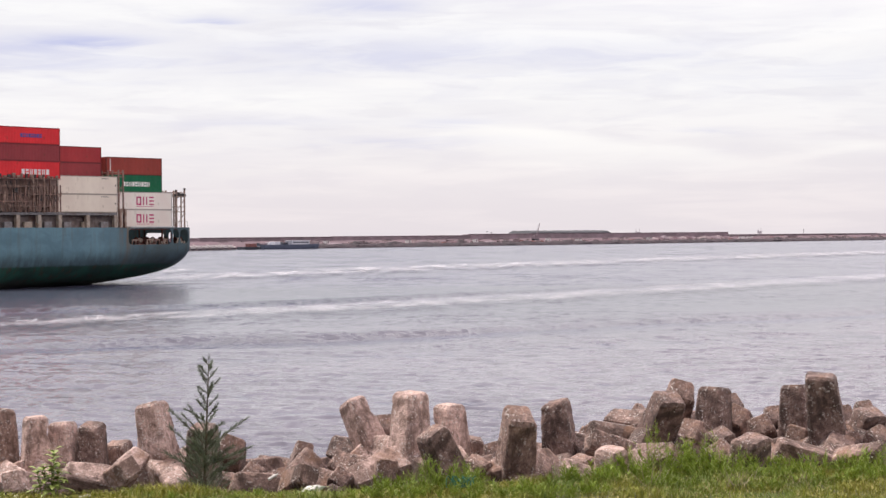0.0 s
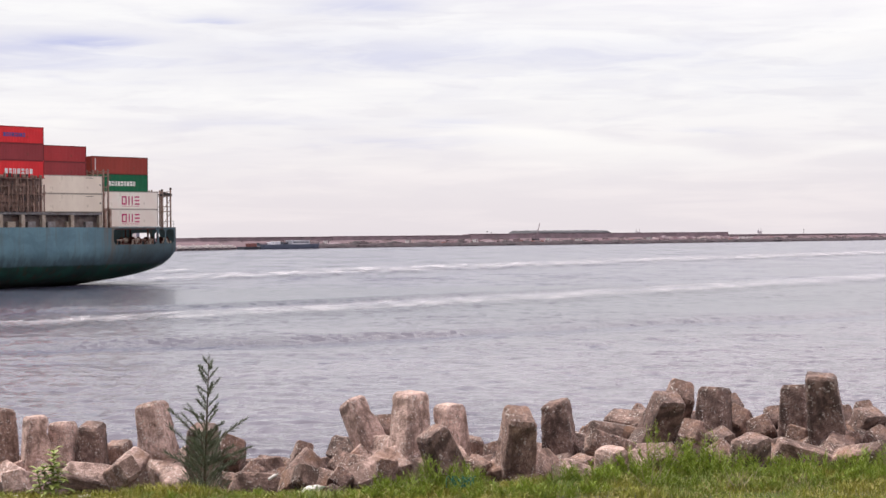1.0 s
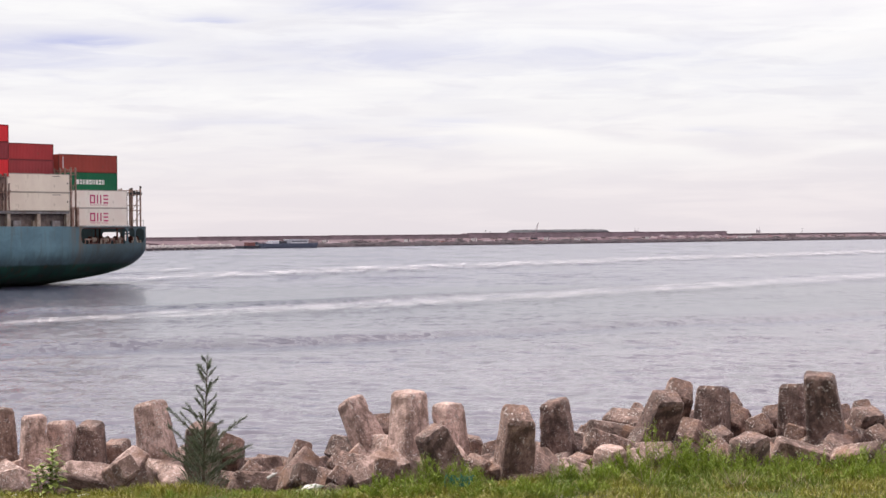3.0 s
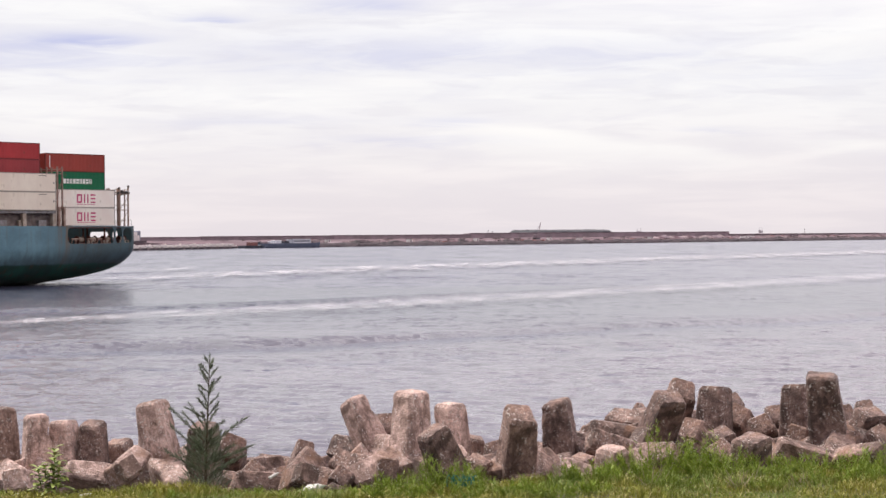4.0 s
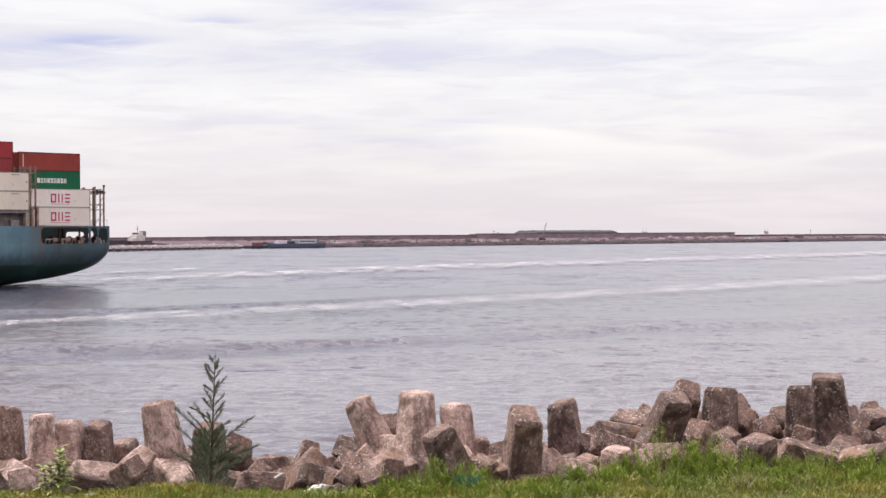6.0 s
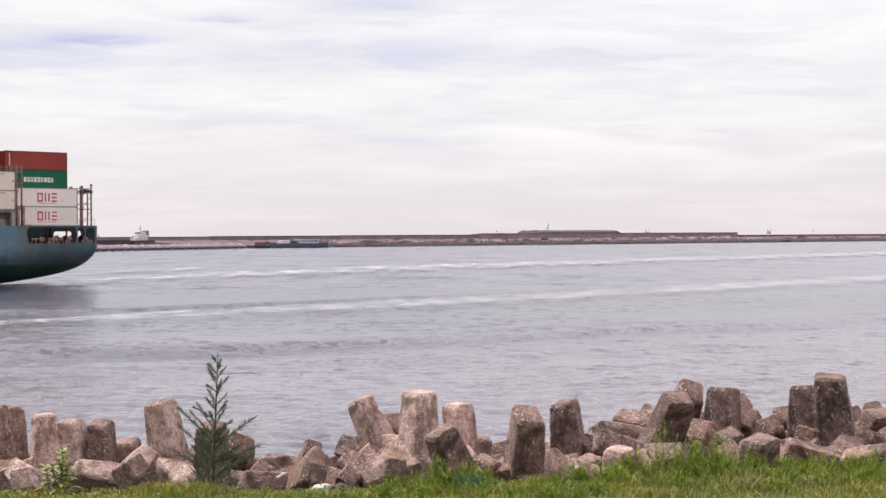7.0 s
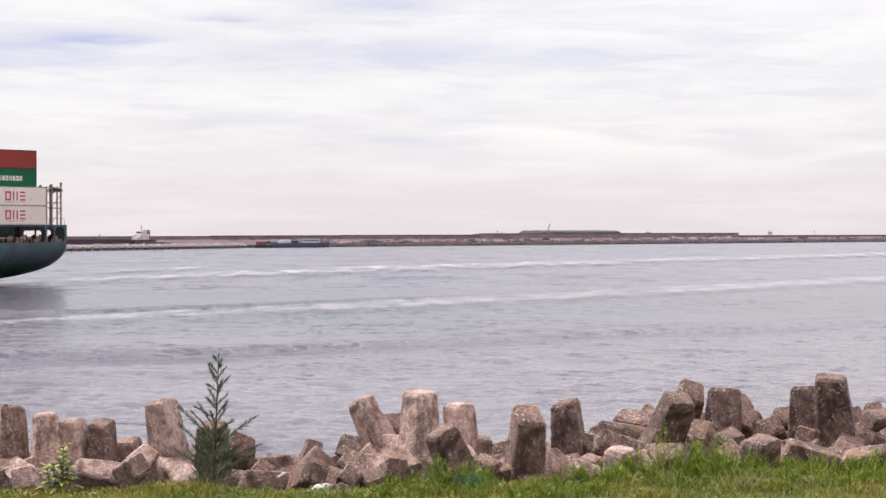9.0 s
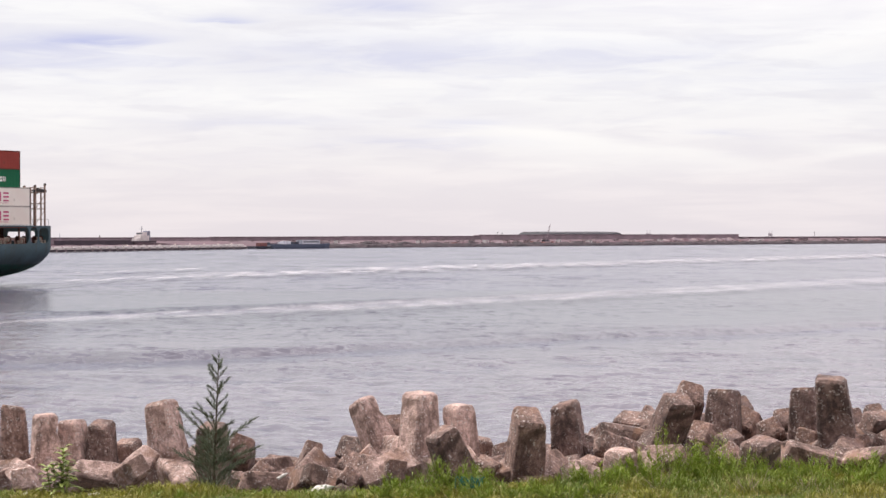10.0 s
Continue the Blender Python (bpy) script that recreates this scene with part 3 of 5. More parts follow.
def hull_shell():
    bm = bmesh.new()
    us = [4.5, 4.3, 4.1, 3.9, 3.4, 3, 2, 1, 0, -2, -4, -6, -8, -10, -12, -14, -17, -20, -24, -28, -32, -36, -40, -43, -46, -50, -56, -62, -72, -78, -84, -90, -96, -101, -106, -109, -112]
    rings = []
    for u in us:
        port = section(u)
        ring = [(u, y, z) for y, z in port[::-1]] + [(u, 2 * MID - y, z) for y, z in port[1:]]
        rings.append([bm.verts.new(p) for p in ring])
    for a, b in zip(rings, rings[1:]):
        for i in range(len(a) - 1):
            bm.faces.new((a[i], a[i + 1], b[i + 1], b[i]))
    bm.faces.new(rings[0][::-1])
    bm.faces.new(rings[-1])
    bmesh.ops.recalc_face_normals(bm, faces=bm.faces)
    return bm


def plating(mirror):
    """The upper shell plating of one side, with the slots of the mooring deck cut through it."""
    bm = bmesh.new()
    us = list(np.arange(4.1, -12.6, -0.1)) + [-14, -17, -20, -24, -28, -34, -40, -45, -52, -60, -72, -78, -84, -90, -96, -101, -106, -109, -112]
    zs = [MOOR - 0.06] + list(np.linspace(MOOR, DECK, 32))[1:]
    grid = []
    for u in us:
        y = side_y(u)
        grid.append([bm.verts.new((u, 2 * MID - y + 0.008 if mirror else y - 0.008, z)) for z in zs])
    for i in range(len(us) - 1):
        for j in range(31):
            cu, cz = (us[i] + us[i + 1]) / 2, (zs[j] + zs[j + 1]) / 2
            if not mirror and any(in_slot(cu, cz, s) for s in SIDE_SLOTS):
                continue
            q = (grid[i][j], grid[i][j + 1], grid[i + 1][j + 1], grid[i + 1][j])
            bm.faces.new(q[::-1] if mirror else q)
    bmesh.ops.delete(bm, geom=[v for v in bm.verts if not v.link_faces], context="VERTS")
    return bm


def transom():
    bm = bmesh.new()
    line = [(4.1, 0.2), (4.5, 0.9)] + [(4.5, float(y)) for y in np.arange(1.0, 23.05, 0.1)] + [(4.5, 23.1), (4.1, 23.8)]
    zs = list(np.linspace(MOOR, DECK, 32))
    grid = [[bm.verts.new((u, y, z)) for z in zs] for u, y in line]
    for i in range(len(line) - 1):
        for j in range(31):
            if any(in_slot((line[i][1] + line[i + 1][1]) / 2, (zs[j] + zs[j + 1]) / 2, s) for s in STERN_SLOTS):
                continue
            bm.faces.new((grid[i][j], grid[i + 1][j], grid[i + 1][j + 1], grid[i][j + 1]))
    bmesh.ops.delete(bm, geom=[v for v in bm.verts if not v.link_faces], context="VERTS")
    return bm


def deck_plate(z, thick, aft, fore, inset):
    bm = bmesh.new()
    us = [u for u, _ in SIDE if fore <= u <= aft] + [aft, fore]
    us = sorted(set(us))
    top = [bm.verts.new((u, side_y(u) + inset, z)) for u in us] + [bm.verts.new((u, 2 * MID - side_y(u) - inset, z)) for u in us[::-1]]
    f = bm.faces.new(top)
    r = bmesh.ops.extrude_face_region(bm, geom=[f])
    bmesh.ops.translate(bm, verts=[g for g in r["geom"] if isinstance(g, bmesh.types.BMVert)], vec=(0, 0, -thick))
    bmesh.ops.recalc_face_normals(bm, faces=bm.faces)
    return bm


def thicken(ob, t):
    m = ob.modifiers.new("thickness", "SOLIDIFY")
    m.thickness, m.offset = t, -1
    return ob


def lashing_bridge(parent, u, y0, y1, z0, z1, wide, pitch, material):
    """A cross-ship steel frame: paired posts, walkways, rails, ladder rungs and slanting braces, each one a piece."""
    bridge = part("lashing_bridge", block((u - wide / 2, y0, z1 - 1.15), (u + wide / 2, y1, z1 - 1.05)), material, parent, "rusty steel lashing bridge across the deck")
    n = max(1, round((y1 - y0) / pitch))
    ys = [y0 + 0.12 + (y1 - y0 - 0.24) * i / n for i in range(n + 1)]
    post = finish(block((-0.11, -0.11, z0), (0.11, 0.11, z1), 0.02), "post", material)
    for y in ys:
        for du in (-wide / 2 + 0.1, wide / 2 - 0.1):
            part("post", post, None, bridge, at=Matrix.Translation((u + du, y, 0)))
    for z in (z0 + 2.6, z1 - 2.9):
        if z < z1 - 1.5:
            part("walkway", block((u - wide / 2, y0, z), (u + wide / 2, y1, z + 0.1)), material, bridge)
    for z in (z1 - 0.35, z1 - 0.7):
        for du in (-wide / 2, wide / 2):
            part("rail", rod((u + du, y0, z), (u + du, y1, z), 0.04, sides=6), material, bridge)
    for y in (ys[0], ys[-1]):
        for i in range(2):
            za, zb = z0 + 0.2 + (z1 - z0 - 1.6) * i / 2, z0 + 0.2 + (z1 - z0 - 1.6) * (i + 1) / 2
            part("brace", rod((u - wide / 2, y, za), (u + wide / 2, y, zb), 0.05, sides=6), material, bridge)
    return bridge


def ship():
    s = thing("container_ship", "blue container ship with green-black bottom and open stern mooring deck", "ship", SHIP_ROWS[0][1])
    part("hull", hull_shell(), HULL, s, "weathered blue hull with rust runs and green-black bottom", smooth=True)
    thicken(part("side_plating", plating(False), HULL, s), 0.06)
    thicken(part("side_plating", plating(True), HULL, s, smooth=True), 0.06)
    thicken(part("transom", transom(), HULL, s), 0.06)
    part("mooring_deck", deck_plate(MOOR + 0.1, 0.1, 4.0, -14, 0.08), RED_DECK, s, "red-brown mooring deck")
    part("upper_deck", deck_plate(DECK - 0.06, 0.25, 4.0, -110, 0.08), RED_DECK, s)
    part("bulkhead", block((-13.2, -1.6, MOOR + 0.1), (-13.0, 25.6, DECK - 0.3)), RED_DECK, s, "red-brown bulkhead inside the mooring deck")
    # toothed edge of container feet along the aft deck
    for i in range(15):
        part("deck_socket", block((-10.4 + i * 0.72, side_y(-10 + i * 0.7) + 0.02, DECK - 0.05), (-10.05 + i * 0.72, side_y(-10 + i * 0.7) + 0.5, DECK + 0.2), 0.03), WHITE_PRINT, s, "pale container socket")
    # mooring gear behind the slots
    for u, y in ((-9.4, 1.6), (-6.2, 1.4), (-3.4, 1.8), (-0.2, 2.2), (2.6, 1.6), (-7.6, 5.4)):
        w = part("mooring_winch", block((u - 0.8, y - 0.5, MOOR + 0.1), (u + 0.8, y + 0.5, MOOR + 0.45), 0.05), RED_DECK, s, "rust-red mooring winch with pale rope")
        part("drum", rod((u - 0.55, y, MOOR + 0.95), (u + 0.55, y, MOOR + 0.95), 0.42, sides=14), BUFF, w, "pale rope drum")
        for du in (-0.62, 0.62):
            part("flange", rod((u + du - 0.05, y, MOOR + 0.95), (u + du + 0.05, y, MOOR + 0.95), 0.6, sides=16), RED_DECK, w)
    for u in (-10.6, -4.8, -1.6, 1.8, 2.9):
        b = part("bollard", block((u - 0.55, 0.35, MOOR + 0.1), (u + 0.55, 0.85, MOOR + 0.2), 0.02), BUFF, s, "pale painted double bollard")
        for du in (-0.32, 0.32):
            part("post", rod((u + du, 0.6, MOOR + 0.2), (u + du, 0.6, MOOR + 0.85), 0.18, sides=12), BUFF, b)
    for u in (-9.9, -9.0, -6.3, -5.4, -3.9, -1.9):
        f = part("fairlead", block((u - 0.45, side_y(u) + 0.3, MOOR + 0.95), (u + 0.45, side_y(u) + 0.6, MOOR + 1.15), 0.03), BUFF_RUST, s, "rust-stained pink fairlead frame")
        for du in (-0.4, 0.4):
            part("leg", rod((u + du * 1.25, side_y(u) + 0.45, MOOR + 0.1), (u + du * 0.7, side_y(u) + 0.45, MOOR + 1.0), 0.09, sides=6), BUFF_RUST, f)
    for u, y in ((-1.5, 0.9), (0.6, 0.9), (-6, 7), (0, 7), (0, 17), (-6, 17), (3.9, 12.7)):
        part("pillar", block((u - 0.12, y - 0.12, MOOR + 0.1), (u + 0.12, y + 0.12, DECK - 0.3), 0.02), RED_DECK, s)
    part("deck_house", block((-12.9, 9, MOOR + 0.1), (-7.5, 24.5, DECK - 0.31)), RED_DECK, s)
    # hatch covers, coaming and stools under the forward bays
    for u0, u1, y0 in ((-26.6, -14.0, -2.4), (-40.0, -27.4, -4.9), (-54, -41.4, -6)):
        part("hatch_coaming", block((u0 + 0.2, y0 + 1.1, DECK - 0.05), (u1 - 0.2, 2 * MID - y0 - 1.1, 11.2), 0.04), COAMING, s, "dark rust-stained hatch coaming")
        part("hatch_cover", block((u0, y0 + 0.1, 11.25), (u1, 2 * MID - y0 - 0.1, 11.66), 0.04), STEEL_GREY, s, "grey steel hatch cover")
        for i in ((0.0, 0.52, 1.0) if u1 == -14.0 else (0.0, 0.33, 0.67, 1.0)):
            u = u0 + 0.3 + (u1 - u0 - 0.6) * i
            part("stool", block((u - 0.33, y0 + 0.05, DECK - 0.05), (u + 0.33, y0 + 0.75, 11.25), 0.04), BUFF, s, "pale painted container stool")
        for i in range(3):
            u = u0 + 2.0 + (u1 - u0) * 0.3 * i
            part("deck_locker", block((u, y0 + 0.5, DECK - 0.05), (u + 1.5, y0 + 1.05, DECK + 0.9), 0.04), BUFF if i == 1 else STEEL_GREY, s)
    lashing_bridge(s, -13.1, -2.3, 26.3, DECK, 18.6, 1.15, 2.6, RUST)
    lashing_bridge(s, -27.0, -2.6, 26.6, DECK, 17.2, 1.2, 2.6, RUST)
    lashing_bridge(s, 1.9, -0.1, 23.9, DECK, 15.6, 2.0, 2.6, BUFF_RUST)
    for u, h in ((1.0, -0.5), (2.9, -0.2)):
        lamp = part("deck_lamp", rod((u, 0.1, 15.5), (u, 0.1, 15.9 + h), 0.05, sides=6), DARK_STEEL, s, "dark floodlight on a post")
        part("head", block((u - 0.16, -0.05, 15.8 + h), (u + 0.16, 0.25, 16.15 + h), 0.04), DARK_STEEL, lamp)
    # rusty side frames with lashing gear along the third bay
    frame_z = (11.66, 16.95)
    rnd3 = random.Random(9)
    for i in range(26):
        u = -40.2 + i * 0.49 + rnd3.uniform(-0.12, 0.12)
        w = rnd3.uniform(0.04, 0.12)
        y = rnd3.uniform(-5.5, -4.9)
        part("side_frame", block((u - w, y, frame_z[0]), (u + w, y + 0.25, frame_z[1] + rnd3.uniform(-1.4, 0.5)), 0.02), rnd3.choice((RUST, RUST, BUFF_RUST, BUFF_RUST)), s, "rusty upright of the side lashing frame")
    for z, u0, u1 in ((12.5, -38, -30), (13.2, -40, -33.5), (14.3, -34, -28.0), (15.5, -40, -31), (16.7, -40, -28.0)):
        part("side_walkway", block((u0, -5.5, z), (u1, -5.2, z + 0.12)), RUST, s)
    rnd2 = random.Random(4)
    for i in range(44):
        u = -39.8 + i * 0.27
        z0 = rnd2.choice((11.7, 13.3, 15.1))
        part("lashing_rod", rod((u, -5.3, z0), (u + rnd2.uniform(-0.6, 0.6), -5.2, z0 + rnd2.uniform(1.1, 1.6)), 0.06, sides=6), rnd2.choice((RUST, RUST, DARK_STEEL, BUFF_RUST)), s)
    for i in range(14):
        u = -39.6 + i * 0.83
        part("gear_box", block((u, -5.35, 16.9), (u + rnd2.uniform(0.3, 0.7), -5.05, 17.0 + rnd2.uniform(0.15, 0.6)), 0.03), rnd2.choice((RUST, DARK_STEEL)), s)
    for i in range(12):
        u, z0 = -39.6 + i * 0.95, rnd2.choice((11.8, 13.4, 14.6))
        part("twistlock_bin", block((u, -5.2, z0), (u + rnd2.uniform(0.3, 0.7), -4.6, z0 + rnd2.uniform(0.5, 1.0)), 0.03), rnd2.choice((RUST, BUFF_RUST, DARK_STEEL)), s)
    # pale stanchions and lashing gear at the first bridge and the stern bridge
    for u in (-13.6, -12.6):
        part("pale_post", block((u - 0.2, -2.75, DECK - 0.05), (u + 0.2, -2.4, 12.3), 0.03), BUFF_RUST, s)
    for y in (0.2, 2.8, 5.4, 8.0):
        for u in (0.95, 2.2):
            part("gallery_post", block((u - 0.09, y - 0.09, DECK), (u + 0.09, y + 0.09, 15.3), 0.01), BUFF_RUST, s)
        part("turnbuckle", rod((0.9, y, 14.1), (2.9, y, 14.9), 0.07, sides=6), DARK_STEEL, s)
    for z in (11.9, 14.6):
        part("gallery_rail", rod((0.9, 0.05, z), (2.9, 0.05, z), 0.05, sides=6), RUST, s)
    for i in range(7):
        u = 0.7 + i * 0.36
        part("gallery_gear", block((u, -0.1, 14.5), (u + 0.24, 0.3, 14.62 + rnd2.uniform(0.1, 0.6)), 0.03), DARK_STEEL, s)
    rail = part("stern_rail", rod((3.8, 0.4, DECK + 1.0), (3.8, 23.6, DECK + 1.0), 0.03, sides=6), STEEL_GREY, s, "thin steel stern rail")
    for i in range(13):
        part("stanchion", rod((3.8, 0.4 + i * 1.93, DECK - 0.06), (3.8, 0.4 + i * 1.93, DECK + 1.0), 0.03, sides=6), STEEL_GREY, rail)
    MOVERS.append((s, SHIP_ROWS))
    return s


ship()


# ---------------------------------------------------------------- freight containers
def box_shell(high, rib):
    """Side and end walls with ribs of that depth, roof and floor of a 40-foot container, aft end at x = 0, outer side at y = 0."""
    L, W = 12.19, 2.44
    bm = bmesh.new()
    add_box(bm, (-L + 0.05, 0.06, 0.10), (-0.05, W - 0.06, high - 0.06))
    for y, depth in ((0.015, 1), (W - 0.015, -1)):
        n = 42
        us = np.linspace(-L + 0.12, -0.12, n * 4 + 1)
        low, top = [], []
        for i, u in enumerate(us):
            d = (0.0, 0.0, rib, rib)[i % 4] * depth
            low.append(bm.verts.new((u, y + d, 0.14)))
            top.append(bm.verts.new((u, y + d, high - 0.1)))
        for i in range(len(us) - 1):
            q = (low[i], low[i + 1], top[i + 1], top[i])
            bm.faces.new(q if depth > 0 else q[::-1])
    for u, depth in ((-L + 0.02, 1), (-0.02, -1)):
        ys = np.linspace(0.12, W - 0.12, 33)
        low, top = [], []
        for i, y in enumerate(ys):
            d = (0.0, 0.0, rib, rib)[i % 4] * depth
            low.append(bm.verts.new((u + d, y, 0.14)))
            top.append(bm.verts.new((u + d, y, high - 0.1)))
        for i in range(len(ys) - 1):
            q = (low[i], low[i + 1], top[i + 1], top[i])
            bm.faces.new(q[::-1] if depth > 0 else q)
    return bm


BOX_PARTS = {}


def box_parts(high, rib):
    if (high, rib) not in BOX_PARTS:
        L, W = 12.19, 2.44
        shell = finish(box_shell(high, rib), "shell", [])
        rails = []
        for z in (0.0, high - 0.12):
            for y in (0.0, W - 0.12):
                rails.append(finish(block((-L + 0.17, y, z), (-0.17, y + 0.12, z + 0.12), 0.01), "side_rail", []))
        posts = [finish(block((u, y, 0.12), (u + 0.16, y + 0.16, high - 0.12), 0.015), "corner_post", []) for u in (-L, -0.16) for y in (0.0, W - 0.16)]
        castings = [finish(block((u, y, z), (u + 0.18, y + 0.165, z + 0.12), 0.012), "corner_casting", []) for u in (-L - 0.004, -0.176) for y in (-0.004, W - 0.161) for z in (-0.002, high - 0.118)]
        BOX_PARTS[high, rib] = (shell, rails, posts, castings)
    return BOX_PARTS[high, rib]


PAINTED = {}


def painted(me, material):
    key = (me.name, material.name)
    if key not in PAINTED:
        c = me.copy()
        c.materials.append(material)
        PAINTED[key] = c
    return PAINTED[key]


def container(u, y, z, high, material, label, marks=None, full=True):
    """A container with its aft outer lower corner at (u, y, z) on the ship."""
    m = pose(u, y, z)
    c = thing("shipping_container", label, "container", SHIP_ROWS[0][1] @ m, "containers stacked on the ship")
    shell, rails, posts, castings = box_parts(high, 0.004 if material in (WHITE_BOX, CREAM_BOX) else 0.036)
    part("shell", painted(shell, material), None, c)
    if full:
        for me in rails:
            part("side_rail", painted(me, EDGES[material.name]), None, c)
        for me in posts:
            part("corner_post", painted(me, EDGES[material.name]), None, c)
        for me in castings:
            part("corner_casting", painted(me, STEEL_GREY if material in (WHITE_BOX, CREAM_BOX) else material), None, c)
    if marks:
        marks(c, high)
    MOVERS.append((c, [(t, q @ m) for t, q in SHIP_ROWS]))
    return c


def print_bar(c, u0, u1, z0, z1, material, name="print"):
    part(name, block((u0, -0.012, z0), (u1, 0.02, z1)), material, c)


def magenta_marks(c, high):
    u, z = -7.9, 0.75
    w = 1.05
    for a, b, lo, hi in ((0, w, 0, 0.24), (0, w, 1.16, 1.4), (0, 0.24, 0.24, 1.16), (w - 0.24, w, 0.24, 1.16)):
        print_bar(c, u + a, u + b, z + lo, z + hi, MAGENTA, "printed_square")
    u += 1.4
    for a in (0.05, 0.72):
        print_bar(c, u + a, u + a + 0.24, z, z + 1.4, MAGENTA, "printed_bar")
    u += 1.4
    for lo in (0, 0.58, 1.16):
        print_bar(c, u, u + 1.0, z + lo, z + lo + 0.24, MAGENTA, "printed_bar")
    print_bar(c, -7.9, -4.2, 0.48, 0.55, MAGENTA, "printed_line")


def white_marks(count, u0, step, width, z0, z1, material):
    def put(c, high):
        for i in range(count):
            a, mid = u0 + i * step, (z0 + z1) / 2
            if i % 3 == 0:
                print_bar(c, a, a + width, z0, z1, material, "printed_bar")
            elif i % 3 == 1:
                print_bar(c, a, a + width, z0, mid - 0.06, material, "printed_bar")
                print_bar(c, a, a + width, mid + 0.06, z1, material, "printed_bar")
            else:
                print_bar(c, a, a + width * 0.38, z0, z1, material, "printed_bar")
                print_bar(c, a + width * 0.62, a + width, z0, z1, material, "printed_bar")
    return put


def corner_marks(c, high):
    print_bar(c, -3.4, -1.9, high - 0.42, high - 0.34, DARK_STEEL, "printed_line")
    print_bar(c, -0.55, -0.4, 1.3, 1.6, DARK_STEEL, "label_plate")


def stacks():
    H2, H1 = 2.90, 2.59
    white = "white refrigerated container with plain magenta marks, on the stern deck"
    # aft bay
    for z in (9.36, 12.26):
        container(0, 0, z, H2, WHITE_BOX, white, magenta_marks)
    for i in range(8):
        y = 2.47 + i * 2.47
        for z in (9.36, 12.26):
            container(0, y, z, H2, WHITE_BOX, "white refrigerated container in the stern stack", None, i == 0)
    for i in range(8):
        y = 2.45 + i * 2.47
        container(0, y, 15.16, H2, GREEN_BOX, "green steel container with pale printed bars", white_marks(9, -8.6, 0.66, 0.5, 1.0, 1.75, WHITE_PRINT) if i == 0 else None, i == 0)
        container(0, y, 18.06, H2, BROWN_BOX, "brown-red steel container on top of the stern stack", white_marks(1, -11.4, 0.3, 0.16, 0.6, 2.5, WHITE_PRINT) if i == 0 else None, i == 0)
    # second bay
    for z in (11.70, 14.60):
        container(-14.02, -2.45, z, H2, CREAM_BOX, "cream refrigerated container above the hatch cover", corner_marks)
    for i in range(10):
        y = 1.48 + i * 2.47 if i else 1.48
        for j, (z, h) in enumerate(((11.70, H2), (14.60, H1), (17.19, H1), (19.78, H1))):
            container(-14.0, y, z, h, (CREAM_BOX, MAROON_BOX, MAROON_BOX, DARK_RED_BOX)[j], ("cream refrigerated container in the second stack", "dull maroon steel container", "dull maroon steel container", "dark red steel container on top of its stack")[j], None, i == 0)
    # third bay
    tones = (GREY_BOX, GREY_BOX, RED_BOX, MAROON_BOX, RED_BOX)
    words = ("dark weathered steel container", "dark weathered steel container", "bright red steel container with white printed bars", "faded maroon steel container", "bright red steel container with blue printed bars, topmost")
    for i in range(12):
        y = -4.95 + i * 2.47
        z = 11.70
        for j in range(5):
            mk = None
            if i == 0 and j == 2:
                mk = white_marks(7, -7.4, 0.78, 0.52, 0.55, 1.35, WHITE_PRINT)
            if i == 0 and j == 4:
                mk = white_marks(8, -7.6, 0.52, 0.42, 1.0, 1.6, BLUE_PRINT)
            container(-27.7, y + (0.75 if j < 2 else 0), z, H1, tones[j], words[j], mk, i == 0)
            z += H1


stacks()

# ---------------------------------------------------------------- far shore
# a frame along the far quay: s metres along it from its western corner, w metres behind it
FAR0, FAR_ANGLE = Vector((-140, 1038, 0)), math.atan2(552, 518)
FAR = Matrix.Translation(FAR0) @ Matrix.Rotation(FAR_ANGLE, 4, "Z")

FAR_ROCK = plain("far_rock", (0.055, 0.038, 0.046), (0.025, 0.019, 0.023), 0.3, 0.9, bump=0.5, depth=0.4, tone=0.15)
FAR_SAND = plain("far_sandy_ground", (0.145, 0.088, 0.104), (0.09, 0.056, 0.067), 0.09, 0.95, bump=0.2, depth=0.3, stain=(0.10, 0.075, 0.085), stain_scale=0.05)
FAR_WALL = plain("far_breakwater_concrete", (0.26, 0.20, 0.225), (0.185, 0.143, 0.162), 0.12, 0.9, bump=0.2, depth=0.2, stain=(0.13, 0.11, 0.115), stain_scale=0.05)
FAR_PALE = plain("pale_concrete", (0.31, 0.245, 0.25), (0.2, 0.155, 0.162), 0.3, 0.85, bump=0.1)
PIER_PALE = plain("pale_pier_concrete", (0.74, 0.69, 0.66), (0.62, 0.56, 0.53), 0.4, 0.85, bump=0.1)
COAL = plain("dark_stockpile", (0.078, 0.08, 0.088), (0.058, 0.06, 0.067), 0.1, 0.95, bump=0.3, depth=0.4)
# haze in front of the distant ships is mixed into their paint
FAR_HAZE = plain("hazed_ship_paint", (0.48, 0.44, 0.46), (0.40, 0.37, 0.39), 0.3, 0.8, bump=0)
FAR_WHITE = plain("white_paint", (0.7, 0.69, 0.68), (0.6, 0.58, 0.57), 0.4, 0.6, bump=0)
FAR_BLUE = plain("blue_grey_paint", (0.085, 0.10, 0.125), (0.055, 0.066, 0.085), 0.4, 0.6, bump=0)
FAR_DARK = plain("dark_hull_paint", (0.045, 0.05, 0.065), (0.03, 0.03, 0.04), 0.3, 0.7, bump=0)
FAR_RED = plain("far_red_paint", (0.22, 0.08, 0.075), (0.16, 0.06, 0.055), 0.4, 0.7, bump=0)

